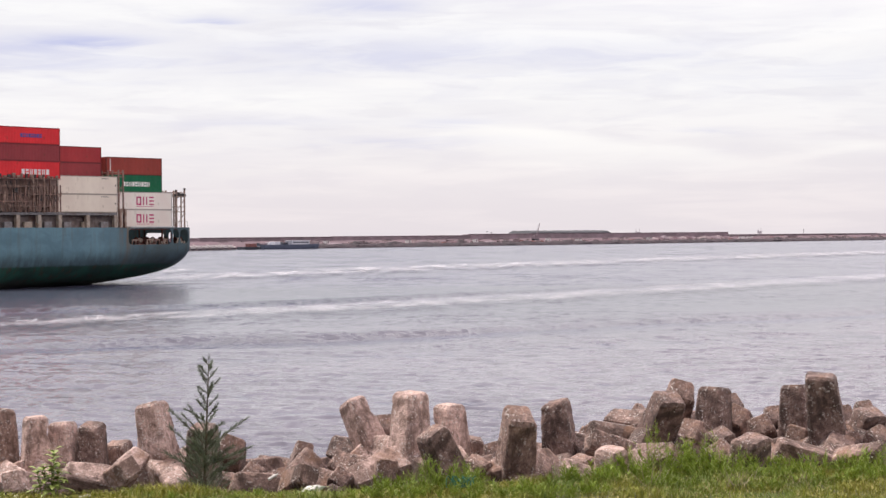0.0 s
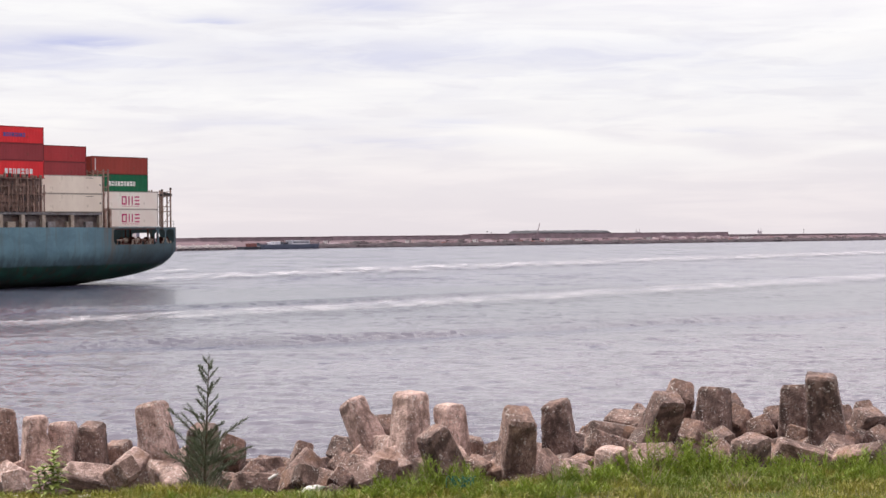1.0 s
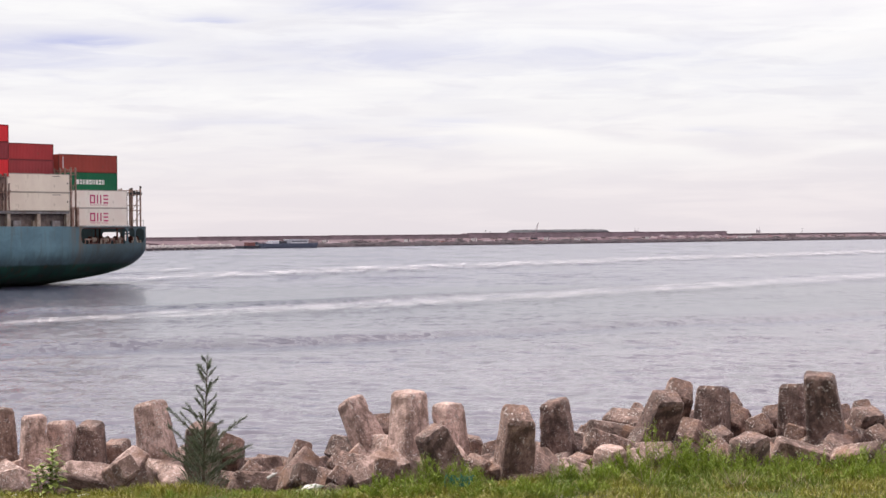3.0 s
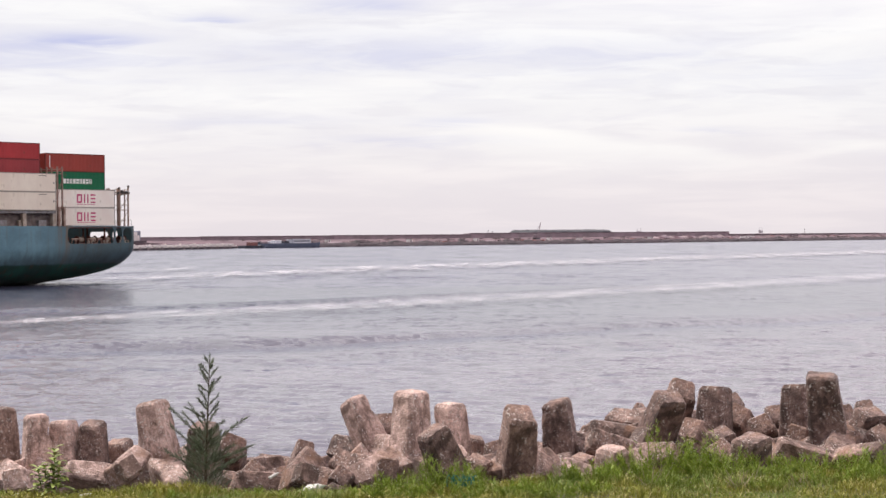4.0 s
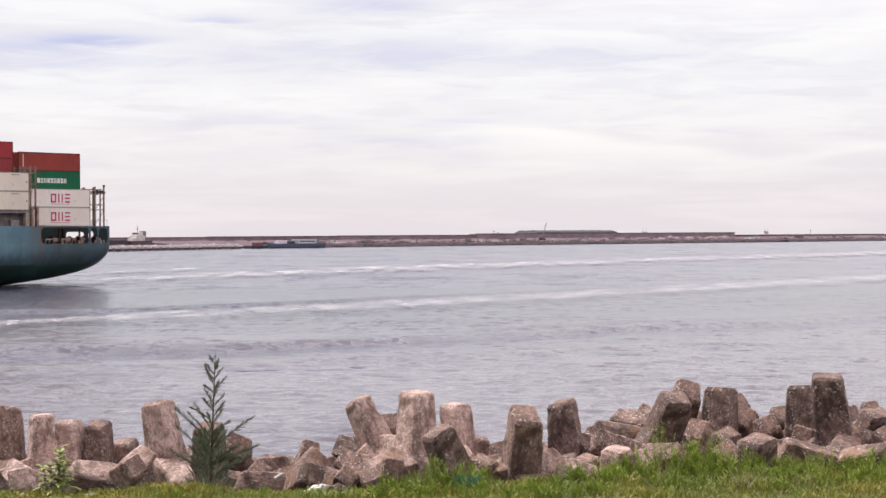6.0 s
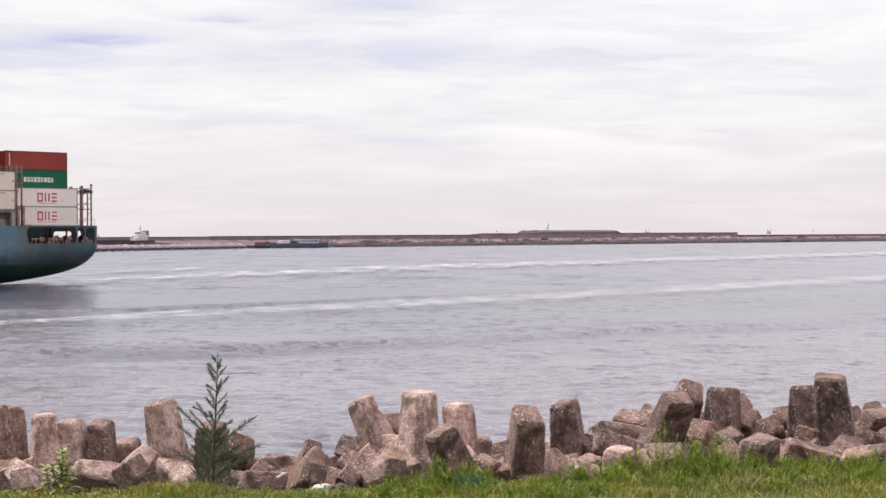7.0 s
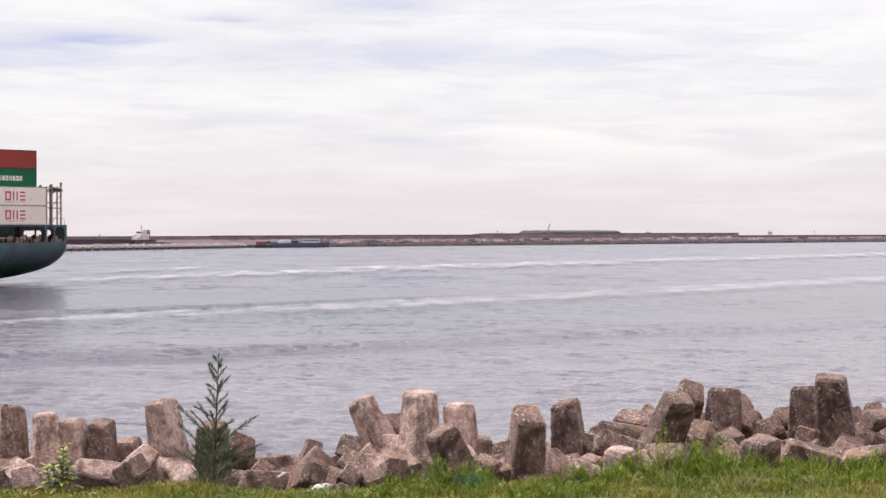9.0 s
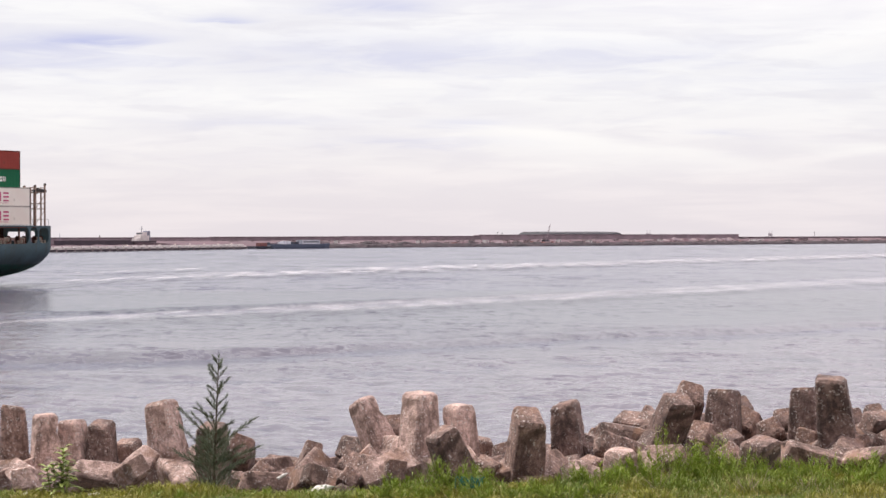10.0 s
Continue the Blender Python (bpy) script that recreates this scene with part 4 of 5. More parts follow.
PLUM = plain("plum_grey_hull_paint", (0.085, 0.062, 0.075), (0.06, 0.045, 0.055), 0.3, 0.7, bump=0)
BARGE = plain("faded_blue_hull_paint", (0.10, 0.118, 0.17), (0.07, 0.082, 0.125), 0.5, 0.7, bump=0)
CABIN = plain("pale_blue_grey_paint", (0.72, 0.71, 0.74), (0.5, 0.5, 0.55), 0.5, 0.7, bump=0)
FUNNEL = plain("hazy_grey_paint", (0.22, 0.23, 0.29), (0.17, 0.175, 0.22), 0.4, 0.7, bump=0)
CREAM_HOUSE = plain("cream_ship_paint", (0.66, 0.61, 0.60), (0.48, 0.44, 0.43), 0.4, 0.7, bump=0)


def along(s, w, z):
    return FAR @ Vector((s, w, z))


def strip(profile, s0, s1, step, rough, seed):
    """A long bank: profile = (w, z) points across, uneven by rough metres."""
    bm = bmesh.new()
    n = max(2, int((s1 - s0) / step))
    rows = []
    for i in range(n + 1):
        s = s0 + (s1 - s0) * i / n
        row = []
        for j, (w, z) in enumerate(profile):
            d = rough * noise.noise((s * 0.09, j * 1.7, seed))
            d2 = rough * noise.noise((s * 0.31, j * 2.3, seed + 9))
            row.append(bm.verts.new((s, w + d * 2, z + (d + d2 if 0 < j < len(profile) - 1 else 0))))
        rows.append(row)
    for a, b in zip(rows, rows[1:]):
        for j in range(len(profile) - 1):
            bm.faces.new((a[j], b[j], b[j + 1], a[j + 1]))
    bm.faces.new(rows[0][::-1])
    bm.faces.new(rows[-1])
    return bm


def far_shore():
    quay = [(0, -2), (1, 0.6), (4, 1.5), (9, 1.8), (30, 2.3)]
    for prof, a, b in ((quay + [(38, 2.2), (40, -2)], -110, 16), (quay + [(70, 3.2), (140, 3.8), (240, 3.0), (245, -2)], 16, 2600), ([(140, -2), (142, 2.5), (180, 3), (245, 2), (248, -2)], -160, 16)):
        ob = part("far_bank", strip(prof, a, b, 3.0, 0.45, 1), FAR_SAND, at=FAR)
        tagged(ob, "flat pinkish sandy ground along the far side of the channel", "shore", kind="structure")
    ob = part("rock_revetment", strip([(-6, -2), (-4.5, 0.5), (-3, 1.5), (-1, 2.3), (2, 2.2), (5, -1)], 85, 2600, 1.6, 0.8, 5), FAR_ROCK, at=FAR)
    tagged(ob, "dark rock revetment at the far waterline", "revetment", kind="structure")
    for a, b, h, words in ((-190, 130, 6.15, "low end of the grey-pink concrete breakwater wall"), (130, 250, 6.42, "middle stretch of the grey-pink breakwater wall"), (250, 395, 6.6, "long grey-pink concrete breakwater wall"), (395, 740, 7.55, "higher stretch of the grey concrete breakwater"), (740, 2600, 5.3, "lower far end of the concrete breakwater")):
        ob = part("breakwater_wall", block((a, 150, 0), (b - 0.05, 158, h), 0.3), FAR_WALL, at=FAR)
        tagged(ob, words, "breakwater", kind="structure")
        n = round((min(b, 1000) - a) / 12)
        pitch = (min(b, 1000) - a) / n
        cap = finish(block((0, 149.6, h + 0.004), (pitch - 0.2, 152, h + 0.35), 0.05), "cap_block", FAR_WALL)
        for i in range(n):
            part("cap_block", cap, None, ob, at=Matrix.Translation((a + i * pitch, 0, 0)))


far_shore()


PIER = Matrix.Translation((-118, 1026, 0)) @ Matrix.Rotation(math.atan2(0.949, 0.315), 4, "Z")


def pier():
    """A jetty that runs from the quay's corner towards the near bank."""
    p = thing("pier", "long low concrete pier on piles with pale parapet blocks", "pier", PIER)
    part("deck", block((-226, -2.6, 1.25), (4, 3.4, 1.95), 0.05), PIER_PALE, p, "pale concrete deck")
    # dark strip in front of the piles stands in for shade under the deck
    part("fascia", block((-226, -2.9, 0.2), (4, -2.65, 1.2), 0.03), FAR_ROCK, p, "dark strip for the shade below the deck")
    pile = finish(rod((0, -2.2, -2), (0, -2.2, 1.2), 0.4, sides=8), "pile", FAR_ROCK)
    fender = finish(block((0, -3.15, 0.1), (1.1, -2.92, 1.9), 0.05), "fender", FAR_PALE)
    wall = finish(block((0, -3.0, 1.95), (6.6, -2.6, 2.75), 0.03), "parapet_block", PIER_PALE)
    lamp = finish(add_box(rod((0, 1.5, 1.9), (0, 1.5, 2.9), 0.3, sides=6), (-0.4, 1.1, 2.8), (0.4, 1.9, 3.2), 0.04), "lamp_post", PIER_PALE)
    for i in range(57):
        part("pile", pile, None, p, at=Matrix.Translation((-225 + i * 4, 0, 0)))
    for i in range(28):
        part("fender", fender, None, p, at=Matrix.Translation((-224 + i * 8.1, 0, 0)))
        part("parapet_block", wall, None, p, at=Matrix.Translation((-225.5 + i * 8.1, 0, 0)))
    for i in range(8):
        part("lamp_post", lamp, None, p, at=Matrix.Translation((-125 + i * 17, 0, 0)))


pier()


def boat_hull(length, beam, top, bottom=-1.0, bow=0.2, rake=1.5):
    """A lofted hull, stern at x = 0, bow at x = length, deck at z = top."""
    bm = bmesh.new()
    rings = []
    for i in range(15):
        t = i / 14
        w = beam / 2 * (1 if t < 1 - bow else max(0.03, 1 - ((t - 1 + bow) / bow) ** 2)) * (0.9 + 0.1 * min(1, t * 6))
        sheer = 0.9 * max(0, t - 0.7) ** 1.5 * 3
        x = length * t
        rings.append([bm.verts.new(q) for q in ((x, -w, top + sheer), (x - rake * t * 0.4, -w * 0.92, (top + bottom) / 2), (x - rake * t, -w * 0.7, bottom), (x - rake * t, w * 0.7, bottom), (x - rake * t * 0.4, w * 0.92, (top + bottom) / 2), (x, w, top + sheer))])
    for a, b in zip(rings, rings[1:]):
        for j in range(6):
            bm.faces.new((a[j], b[j], b[(j + 1) % 6], a[(j + 1) % 6]))
    bm.faces.new(rings[0][::-1])
    bm.faces.new(rings[-1])
    bmesh.ops.recalc_face_normals(bm, faces=bm.faces)
    return bm


def moored_cargo_ship():
    s = thing("cargo_ship", "small dark-hulled cargo ship with cream superstructure, moored", "ship", FAR @ pose(33, 88, 0, 0, 0, 180))
    part("hull", boat_hull(70, 11, 4.4), PLUM, s, "dark purple-grey hull")
    part("hatch", block((18, -3.5, 4.4), (62, 3.5, 5.0), 0.1), PLUM, s)
    house = part("superstructure", block((4.4, -3.6, 4.3), (10.5, 3.6, 7.6), 0.15), CREAM_HOUSE, s, "cream superstructure")
    part("bridge", block((5.6, -3.0, 7.6), (9.2, 3.0, 9.6), 0.12), CREAM_HOUSE, house)
    part("deck_step", block((10.5, -3.0, 4.3), (12.6, 3.0, 5.9), 0.12), CREAM_HOUSE, house)
    part("lifeboat", rod((5.0, -4.0, 6.6), (8.4, -4.0, 6.6), 0.7, 0.5), FUNNEL, house, "grey lifeboat at the deck edge")
    part("window_band", block((9.15, -2.7, 8.5), (9.28, 2.7, 9.2)), FAR_BLUE, house, "dark wheelhouse windows")
    part("funnel", block((2.2, -2.0, 4.4), (5.2, 2.0, 10.4), 0.4), FUNNEL, s, "blue-grey funnel")
    part("mast", rod((7.4, 0, 9.5), (7.4, 0, 13.4), 0.22, 0.12), FUNNEL, s)
    part("yard", rod((7.4, -1.6, 11.6), (7.4, 1.6, 11.6), 0.12), FUNNEL, s)
    part("fore_mast", rod((66, 0, 4.8), (66, 0, 9.0), 0.15, 0.08), FUNNEL, s)
    part("crane_post", rod((38, 0, 4.9), (38, 0, 7.8), 0.3, 0.25), FAR_PALE, s)


moored_cargo_ship()


def dredger():
    d = thing("work_barge", "long blue-grey work barge with pale cabins, moored", "barge", FAR @ pose(28, -12, 0))
    part("hull", boat_hull(46, 9, 2.6, bow=0.12), BARGE, d, "blue-grey hull", at=pose(12, 0, 0))
    part("deck_gear", block((13, -1.5, 2.5), (16.5, 1.5, 3.6), 0.2), FAR_WALL, d)
    part("deck_gear", block((12.5, 2, 2.5), (15, 3.5, 3.7), 0.2), FAR_DARK, d)
    part("cabin_stub", block((17.5, -1.2, 2.5), (19.5, 1.2, 3.8), 0.1), CABIN, d)
    cab = part("cabin", block((34, -2.8, 2.55), (48, 2.8, 4.7), 0.1), CABIN, d, "long pale blue-grey cabin")
    part("window_band", block((35, -2.86, 3.5), (47, -2.78, 4.1)), FAR_BLUE, cab, "dark cabin windows")
    part("roof", block((33.6, -3.1, 4.7), (48.4, 3.1, 4.9), 0.03), CABIN, cab)
    part("wheelhouse", block((21, -2, 2.5), (26, 2, 4.3), 0.1), CABIN, d, "pale wheelhouse")
    part("winch_house", block((28, -2, 2.5), (32, 2, 3.9), 0.1), FAR_DARK, d)
    part("aft_house", block((50, -2.4, 2.6), (56, 2.4, 4.2), 0.15), FAR_PALE, d, "pale aft deckhouse")
    part("pontoon", boat_hull(14, 8, 1.5, bow=0.3), FAR_DARK, d, "low dark pontoon at the bow", at=pose(-2, 0, 0))
    part("container_stack", block((3, -2, 1.5), (8, 2, 3.4), 0.06), FAR_RED, d, "rust-red deck container")
    part("boom", rod((12, 0, 2.6), (19, 0, 3.9), 0.16), FAR_DARK, d)
    part("mast", rod((47, 0, 4.9), (47, 0, 7.0), 0.1), FAR_PALE, d)


dredger()


def heap(name, words, s, w, length, wide, h, material, seed, flat=0.5, base=1.6, lumps=0.25):
    """A heap of spoil: long, uneven, with sloping sides."""
    bm = bmesh.new()
    nx, ny = max(10, int(length / 2.2)), 9
    grid = []
    for i in range(nx + 1):
        row = []
        for j in range(ny + 1):
            a, b = i / nx * 2 - 1, j / ny * 2 - 1
            q = max(abs(a) ** (1 / (1.001 - flat)) if flat > 0 else abs(a), abs(b) ** 1.4)
            z = h * min(1.0, (1 - q) * (1.0 + 2.5 * flat)) * (1 - lumps * 0.5 + lumps * noise.noise((i * 0.4, j * 0.5, seed)))
            row.append(bm.verts.new((a * length / 2, b * wide / 2, max(0, z) - (0.6 if q > 0.98 else 0))))
        grid.append(row)
    for i in range(nx):
        for j in range(ny):
            bm.faces.new((grid[i][j], grid[i + 1][j], grid[i + 1][j + 1], grid[i][j + 1]))
    ob = part(name, bm, material, at=FAR @ pose(s, w, base))
    return tagged(ob, words, "heap")


heap("stockpile", "long flat-topped dark stockpile above the breakwater", 542, 182, 116, 30, 7.7, COAL, 1, 0.72, 2.6, 0.08)
for k in range(14):
    heap("rubble_mound", "pale heap of broken stone on the far shore", 505 + k * 7.6, 58 + (k * 37) % 9, 9 + (k * 13) % 6, 8, 1.6 + ((k * 7) % 5) * 0.32, (FAR_PALE, FAR_SAND, FAR_WALL)[k % 3], k + 60, 0.1, 2.6)
rnd = random.Random(12)
for k in range(26):
    s0 = 100 + k * 21 + rnd.uniform(-6, 6)
    heap("rubble_mound", "low heap of rock and rubble on the far shore", s0, rnd.uniform(10, 26), rnd.uniform(7, 20), 7, rnd.uniform(0.8, 2.1), rnd.choice((FAR_ROCK, FAR_SAND, FAR_ROCK, FAR_SAND, FAR_WALL)), k + 5, 0.1, 1.9)


def far_debris():
    """Scattered blocks and stones on the sandy ground, too many to count."""
    k = Nodes("scattered_far_stone")
    g = k.n.new("ShaderNodeNewGeometry").outputs["Random Per Island"]
    col = k.mix(k.ramp(g, 0.4, 0.6), (0.06, 0.043, 0.05), (0.30, 0.235, 0.245))
    col = k.mix(k.ramp(g, 0.9, 0.93), col, (0.26, 0.07, 0.05))
    stone = k.done(k.mix(k.noise(0.6), col, tuple([0.12, 0.09, 0.09])), 0.9)
    rnd = random.Random(77)
    verts, faces = [], []
    for i in range(620):
        s = rnd.uniform(90, 980)
        w = rnd.uniform(6, 40) if i % 3 else rnd.uniform(40, 130)
        a, b, h = rnd.uniform(0.5, 2.6), rnd.uniform(0.5, 1.6), rnd.uniform(0.3, 1.0)
        z = lerp_table([(0, 1.0), (9, 1.7), (30, 2.2), (70, 3.1), (140, 3.7)], w)
        n = len(verts)
        for dx, dy, dz in [(p, q, r) for p in (-1, 1) for q in (-1, 1) for r in (-0.4, 1)]:
            shrink = rnd.uniform(0.5, 0.9) if dz > 0 else 1
            verts.append((s + dx * a * shrink, w + dy * b * shrink, z + dz * h * rnd.uniform(0.8, 1.2)))
        faces += [tuple(n + q for q in f) for f in ((0, 1, 3, 2), (4, 6, 7, 5), (0, 4, 5, 1), (2, 3, 7, 6), (1, 5, 7, 3), (0, 2, 6, 4))]
    me = bpy.data.meshes.new("far_debris")
    me.from_pydata(verts, [], faces)
    me.materials.append(stone)
    me.update()
    tagged(part("far_debris", me, None, at=FAR), "scattered stones and blocks on the far sandy ground", "rubble", kind="stuff")


far_debris()


def far_shed(s, w, l, h, wall, words, base=2.2):
    t = thing("site_hut", words, "hut", FAR @ pose(s, w, base))
    part("wall", block((0, 0, -0.4), (l, 3, h), 0.03), wall, t)
    part("roof", block((-0.2, -0.25, h), (l + 0.2, 3.25, h + 0.22), 0.04), FAR_WALL, t)
    part("door", block((l * 0.3, -0.06, 0), (l * 0.3 + 0.9, 0.0, min(1.9, h - 0.1))), FAR_WALL, t)
    return t


for s0, w0, l0, h0, m0 in ((128, 26, 2.4, 2.2, FAR_WHITE), (150, 18, 3.0, 1.6, FAR_PALE), (198, 24, 2.6, 2.0, FAR_WHITE), (232, 20, 4.0, 1.6, FAR_PALE), (262, 24, 2.6, 2.2, FAR_WHITE), (301, 22, 3.2, 1.8, FAR_PALE), (338, 24, 2.4, 2.3, FAR_WHITE), (366, 20, 3.4, 1.7, FAR_WHITE), (404, 26, 3.0, 2.0, FAR_PALE), (452, 22, 2.8, 2.0, FAR_WHITE), (590, 34, 16, 2.0, FAR_WHITE), (655, 30, 9.0, 2.0, FAR_PALE)):
    far_shed(s0, w0, l0, h0, m0, "small pale site hut on the far shore")


def crawler_crane():
    c = thing("crawler_crane", "small crawler crane with raised lattice boom, far shore", "crane", FAR @ pose(366, 60, 3.0))
    for y in (-1.6, 1.2):
        part("track", block((-2.6, y, 0), (2.6, y + 0.5, 0.9), 0.2), FAR_DARK, c)
    part("cab", block((-2.0, -1.4, 0.9), (2.2, 1.4, 3.2), 0.15), FAR_WALL, c)
    part("boom", rod((1.2, 0, 2.0), (5.0, 0, 12.2), 0.32, 0.2), FAR_WALL, c, "slim grey boom")
    part("stay", rod((-1.6, 0, 3.2), (4.8, 0, 12.0), 0.06), FAR_DARK, c)


crawler_crane()


def distant_ship(s, w, length, words):
    t = thing("distant_ship", words, "ship", FAR @ pose(s, w, 0))
    part("hull", boat_hull(length, 8, 5.0), FAR_HAZE, t)
    part("superstructure", block((5, -2, 5.6), (8, 2, 8.8), 0.2), FAR_HAZE, t)
    part("funnel", block((2.4, -1, 5.6), (3.8, 1, 9.6), 0.2), FAR_HAZE, t)
    for x in (3.0, 9.0):
        part("mast", rod((x, 0, 6.0), (x, 0, 12.6), 0.3, 0.15), FAR_HAZE, t)


distant_ship(1061, 500, 24, "ship's masts and funnel far beyond the breakwater")
distant_ship(1312, 500, 30, "pale distant ship beyond the low breakwater")

for s0, h0 in ((871, 9.2), (419, 9.2), (424, 8.4)):
    t = thing("light_mast", "thin light mast on the breakwater", "mast", FAR @ pose(s0, 154, 5.0))
    part("mast", rod((0, 0, -0.5), (0, 0, h0 - 5.0), 0.22, 0.12), FAR_WALL, t)
    part("lantern", block((-0.35, -0.35, h0 - 5.0), (0.35, 0.35, h0 - 4.4), 0.05), FAR_DARK, t)

# ---------------------------------------------------------------- concrete tetrapods
def tetrapod_legs(seed, concrete, reach=1.5, tip=0.378, root=0.462):
    """The meshes of four tapered legs, square with chamfered corners, from one hub, the first along z, the second in the xz plane; edges worn and chipped."""
    rnd = random.Random(seed)
    ways = [Vector((0, 0, 1))] + [Vector((math.cos(a) * 0.943, math.sin(a) * 0.943, -0.333)) for a in (0.0, 2.0944, 4.1888)]
    legs = []
    off = Vector((seed * 7.3, seed * 3.1, 0))
    flat, cut = 7, 3
    for number, way in enumerate(ways):
        verts, faces = [Vector((0, 0, 0))], []   # the legs meet in the hub point
        turn = 0.26 if seed == 6 and not number else rnd.uniform(0, 1.5)
        q = way.to_track_quat("Z", "Y").to_matrix() @ Matrix.Rotation(turn, 3, "Z")
        tx, ty = rnd.uniform(-0.2, 0.2), rnd.uniform(-0.2, 0.2)
        spread = [radians(rnd.uniform(36.5, 41)) for _ in range(4)]
        jag = [rnd.uniform(0.95, 1.05) for _ in range(8)]
        corners = []
        for i in range(4):
            for k, sign in enumerate((-1, 1)):
                a = math.pi / 2 * i + sign * spread[i]
                corners.append(Vector((math.cos(a), math.sin(a), 0)) * jag[2 * i + k])
        outline = []   # (direction, how close to a corner)
        for i in range(8):
            n = flat if i % 2 == 0 else cut
            for k in range(n):
                outline.append((corners[i].lerp(corners[(i + 1) % 8], k / n), 1.0 if k == 0 else 0.35 if i % 2 else 0.0))
        m = len(outline)
        steps = 27
        rings = [(reach * k / steps * 0.965, 1.0) for k in range(steps)] + [(reach - 0.085, 1.0), (reach - 0.055, 0.955), (reach, 0.83), (reach, 0.55), (reach, 0.28)]
        first = len(verts)
        for d, shrink in rings:
            r = root + (tip - root) * max(0.0, (d - 0.45) / (reach - 0.45))
            high = d / reach
            for c, corner in outline:
                x, y = c.x * r * shrink, c.y * r * shrink
                p = q @ Vector((x, y, d + (x * tx + y * ty) * max(0.0, high - 0.5) * 2))
                s = p + off
                wear = 0.014 * noise.noise(s * 1.4) + 0.009 * noise.noise(s * 6) + 0.009 * noise.noise(s * 15)
                rim = 0.8 * corner if shrink == 1.0 and d < reach - 0.09 else (0.7 if shrink > 0.8 else 0.0)
                wear -= rim * (0.006 + 0.06 * max(0.0, noise.noise(s * 3.4 + Vector((5, 5, 5))) - 0.12))
                chip = noise.noise(s * 1.6 + Vector((9, 9, 9)))
                if chip > 0.42:
                    wear -= (chip - 0.42) * 0.32
                out = (q @ Vector((c.x, c.y, 0))) if shrink > 0.9 else way
                verts.append(p + out.normalized() * wear)
        faces += [(0, first + (i + 1) % m, first + i) for i in range(m)]
        for k in range(len(rings) - 1):
            for i in range(m):
                a, b = first + k * m + i, first + k * m + (i + 1) % m
                faces.append((a, b, b + m, a + m))
        faces.append(tuple(range(first + (len(rings) - 1) * m, first + len(rings) * m)))
        me = bpy.data.meshes.new("leg")
        me.from_pydata([tuple(v) for v in verts], [], faces)
        me.polygons.foreach_set("use_smooth", [True] * len(me.polygons))
        me.set_sharp_from_angle(angle=radians(16))
        me.materials.append(concrete)
        me.update()
        legs.append(me)
    return legs


POD_LEGS = [tetrapod_legs(k + 1, m) for k, m in enumerate((CONCRETE_GREY, CONCRETE_BROWN, CONCRETE_PINK, CONCRETE_GREY, CONCRETE_BROWN, CONCRETE_PINK))]
POD_WORDS = ("dark grey-brown lichen-specked concrete tetrapod piled on the shore", "stained brown concrete tetrapod with worn edges, on the shore pile", "pale pinkish concrete tetrapod with worn edges, in the shore pile",
             "dark grey-brown concrete tetrapod with chipped edges, on the shore pile", "brown weathered concrete tetrapod with chipped edges, on the shore", "pale pinkish weathered concrete tetrapod with chipped edges, on the shore")


def tetrapod(x, y, z, lean, tilt, lean2, tilt2, kind, size):
    """One leg's end lies at (x, y, z); it leans to +x by lean and towards the bank by tilt degrees, and the second leg points near lean2, tilt2."""
    def way_of(lean, tilt):
        a, t = radians(lean), radians(tilt)
        return Vector((math.sin(a) * math.cos(t), -math.sin(t), math.cos(a) * math.cos(t)))
    up, second = way_of(lean, tilt), way_of(lean2, tilt2)
    side = (second - up * second.dot(up)).normalized()
    m = Matrix.Identity(4)
    for i, axis in enumerate((side, up.cross(side), up)):
        for r in range(3):
            m[r][i] = axis[r]
    ob = thing("tetrapod", POD_WORDS[kind], "tetrapod", Matrix.Translation(Vector((x, y, z)) - up * 1.5 * size) @ m @ Matrix.Scale(size, 4), "tetrapods along the shore")
    for me in POD_LEGS[kind]:
        part("leg", me, None, ob)
    return ob


tetrapod(-9.81, 41.50, 4.00, -1, 3, 110, -20, 1, 0.88)
tetrapod(-8.45, 41.20, 3.72, -7, -4, 60, -50, 2, 0.82)
tetrapod(-7.75, 41.00, 3.69, 2, 6, 60, -50, 3, 0.84)
tetrapod(-7.48, 42.60, 3.10, 0, 20, 120, -30, 4, 0.90)
tetrapod(-5.19, 40.00, 3.73, 1, 6, 60, -50, 3, 0.95)
tetrapod(-4.79, 42.00, 3.07, 14, 52, 180, 60, 1, 0.95)
tetrapod(-4.15, 40.60, 2.70, 15, 54, 180, 0, 4, 0.72)
tetrapod(-1.36, 42.80, 3.48, 6, 44, 185, 20, 0, 0.95)
tetrapod(-0.73, 40.90, 4.35, 1, -6, -104, 30, 5, 1.02)
tetrapod(-2.19, 39.40, 2.70, 5, 66, 180, -20, 4, 0.70)
tetrapod(-0.29, 39.60, 3.63, -22, 22, 150, 30, 3, 1.02)
tetrapod(0.11, 42.60, 3.92, -3, 0, 60, -20, 2, 0.93)
tetrapod(0.68, 44.20, 2.98, 4, 18, 110, -20, 1, 0.85)
tetrapod(0.73, 40.30, 2.91, 4, 24, 180, 30, 4, 0.88)
tetrapod(0.24, 41.40, 2.92, -14, 46, 170, 0, 2, 0.74)
tetrapod(1.17, 42.60, 2.86, -4, 52, 175, 10, 0, 0.85)
tetrapod(1.63, 39.80, 3.96, 4, 27, 150, 40, 1, 1.06)
tetrapod(2.53, 42.40, 3.99, -6, 0, -105, -35, 0, 0.95)
tetrapod(2.15, 42.40, 2.68, -72, 26, 180, 10, 0, 0.80)
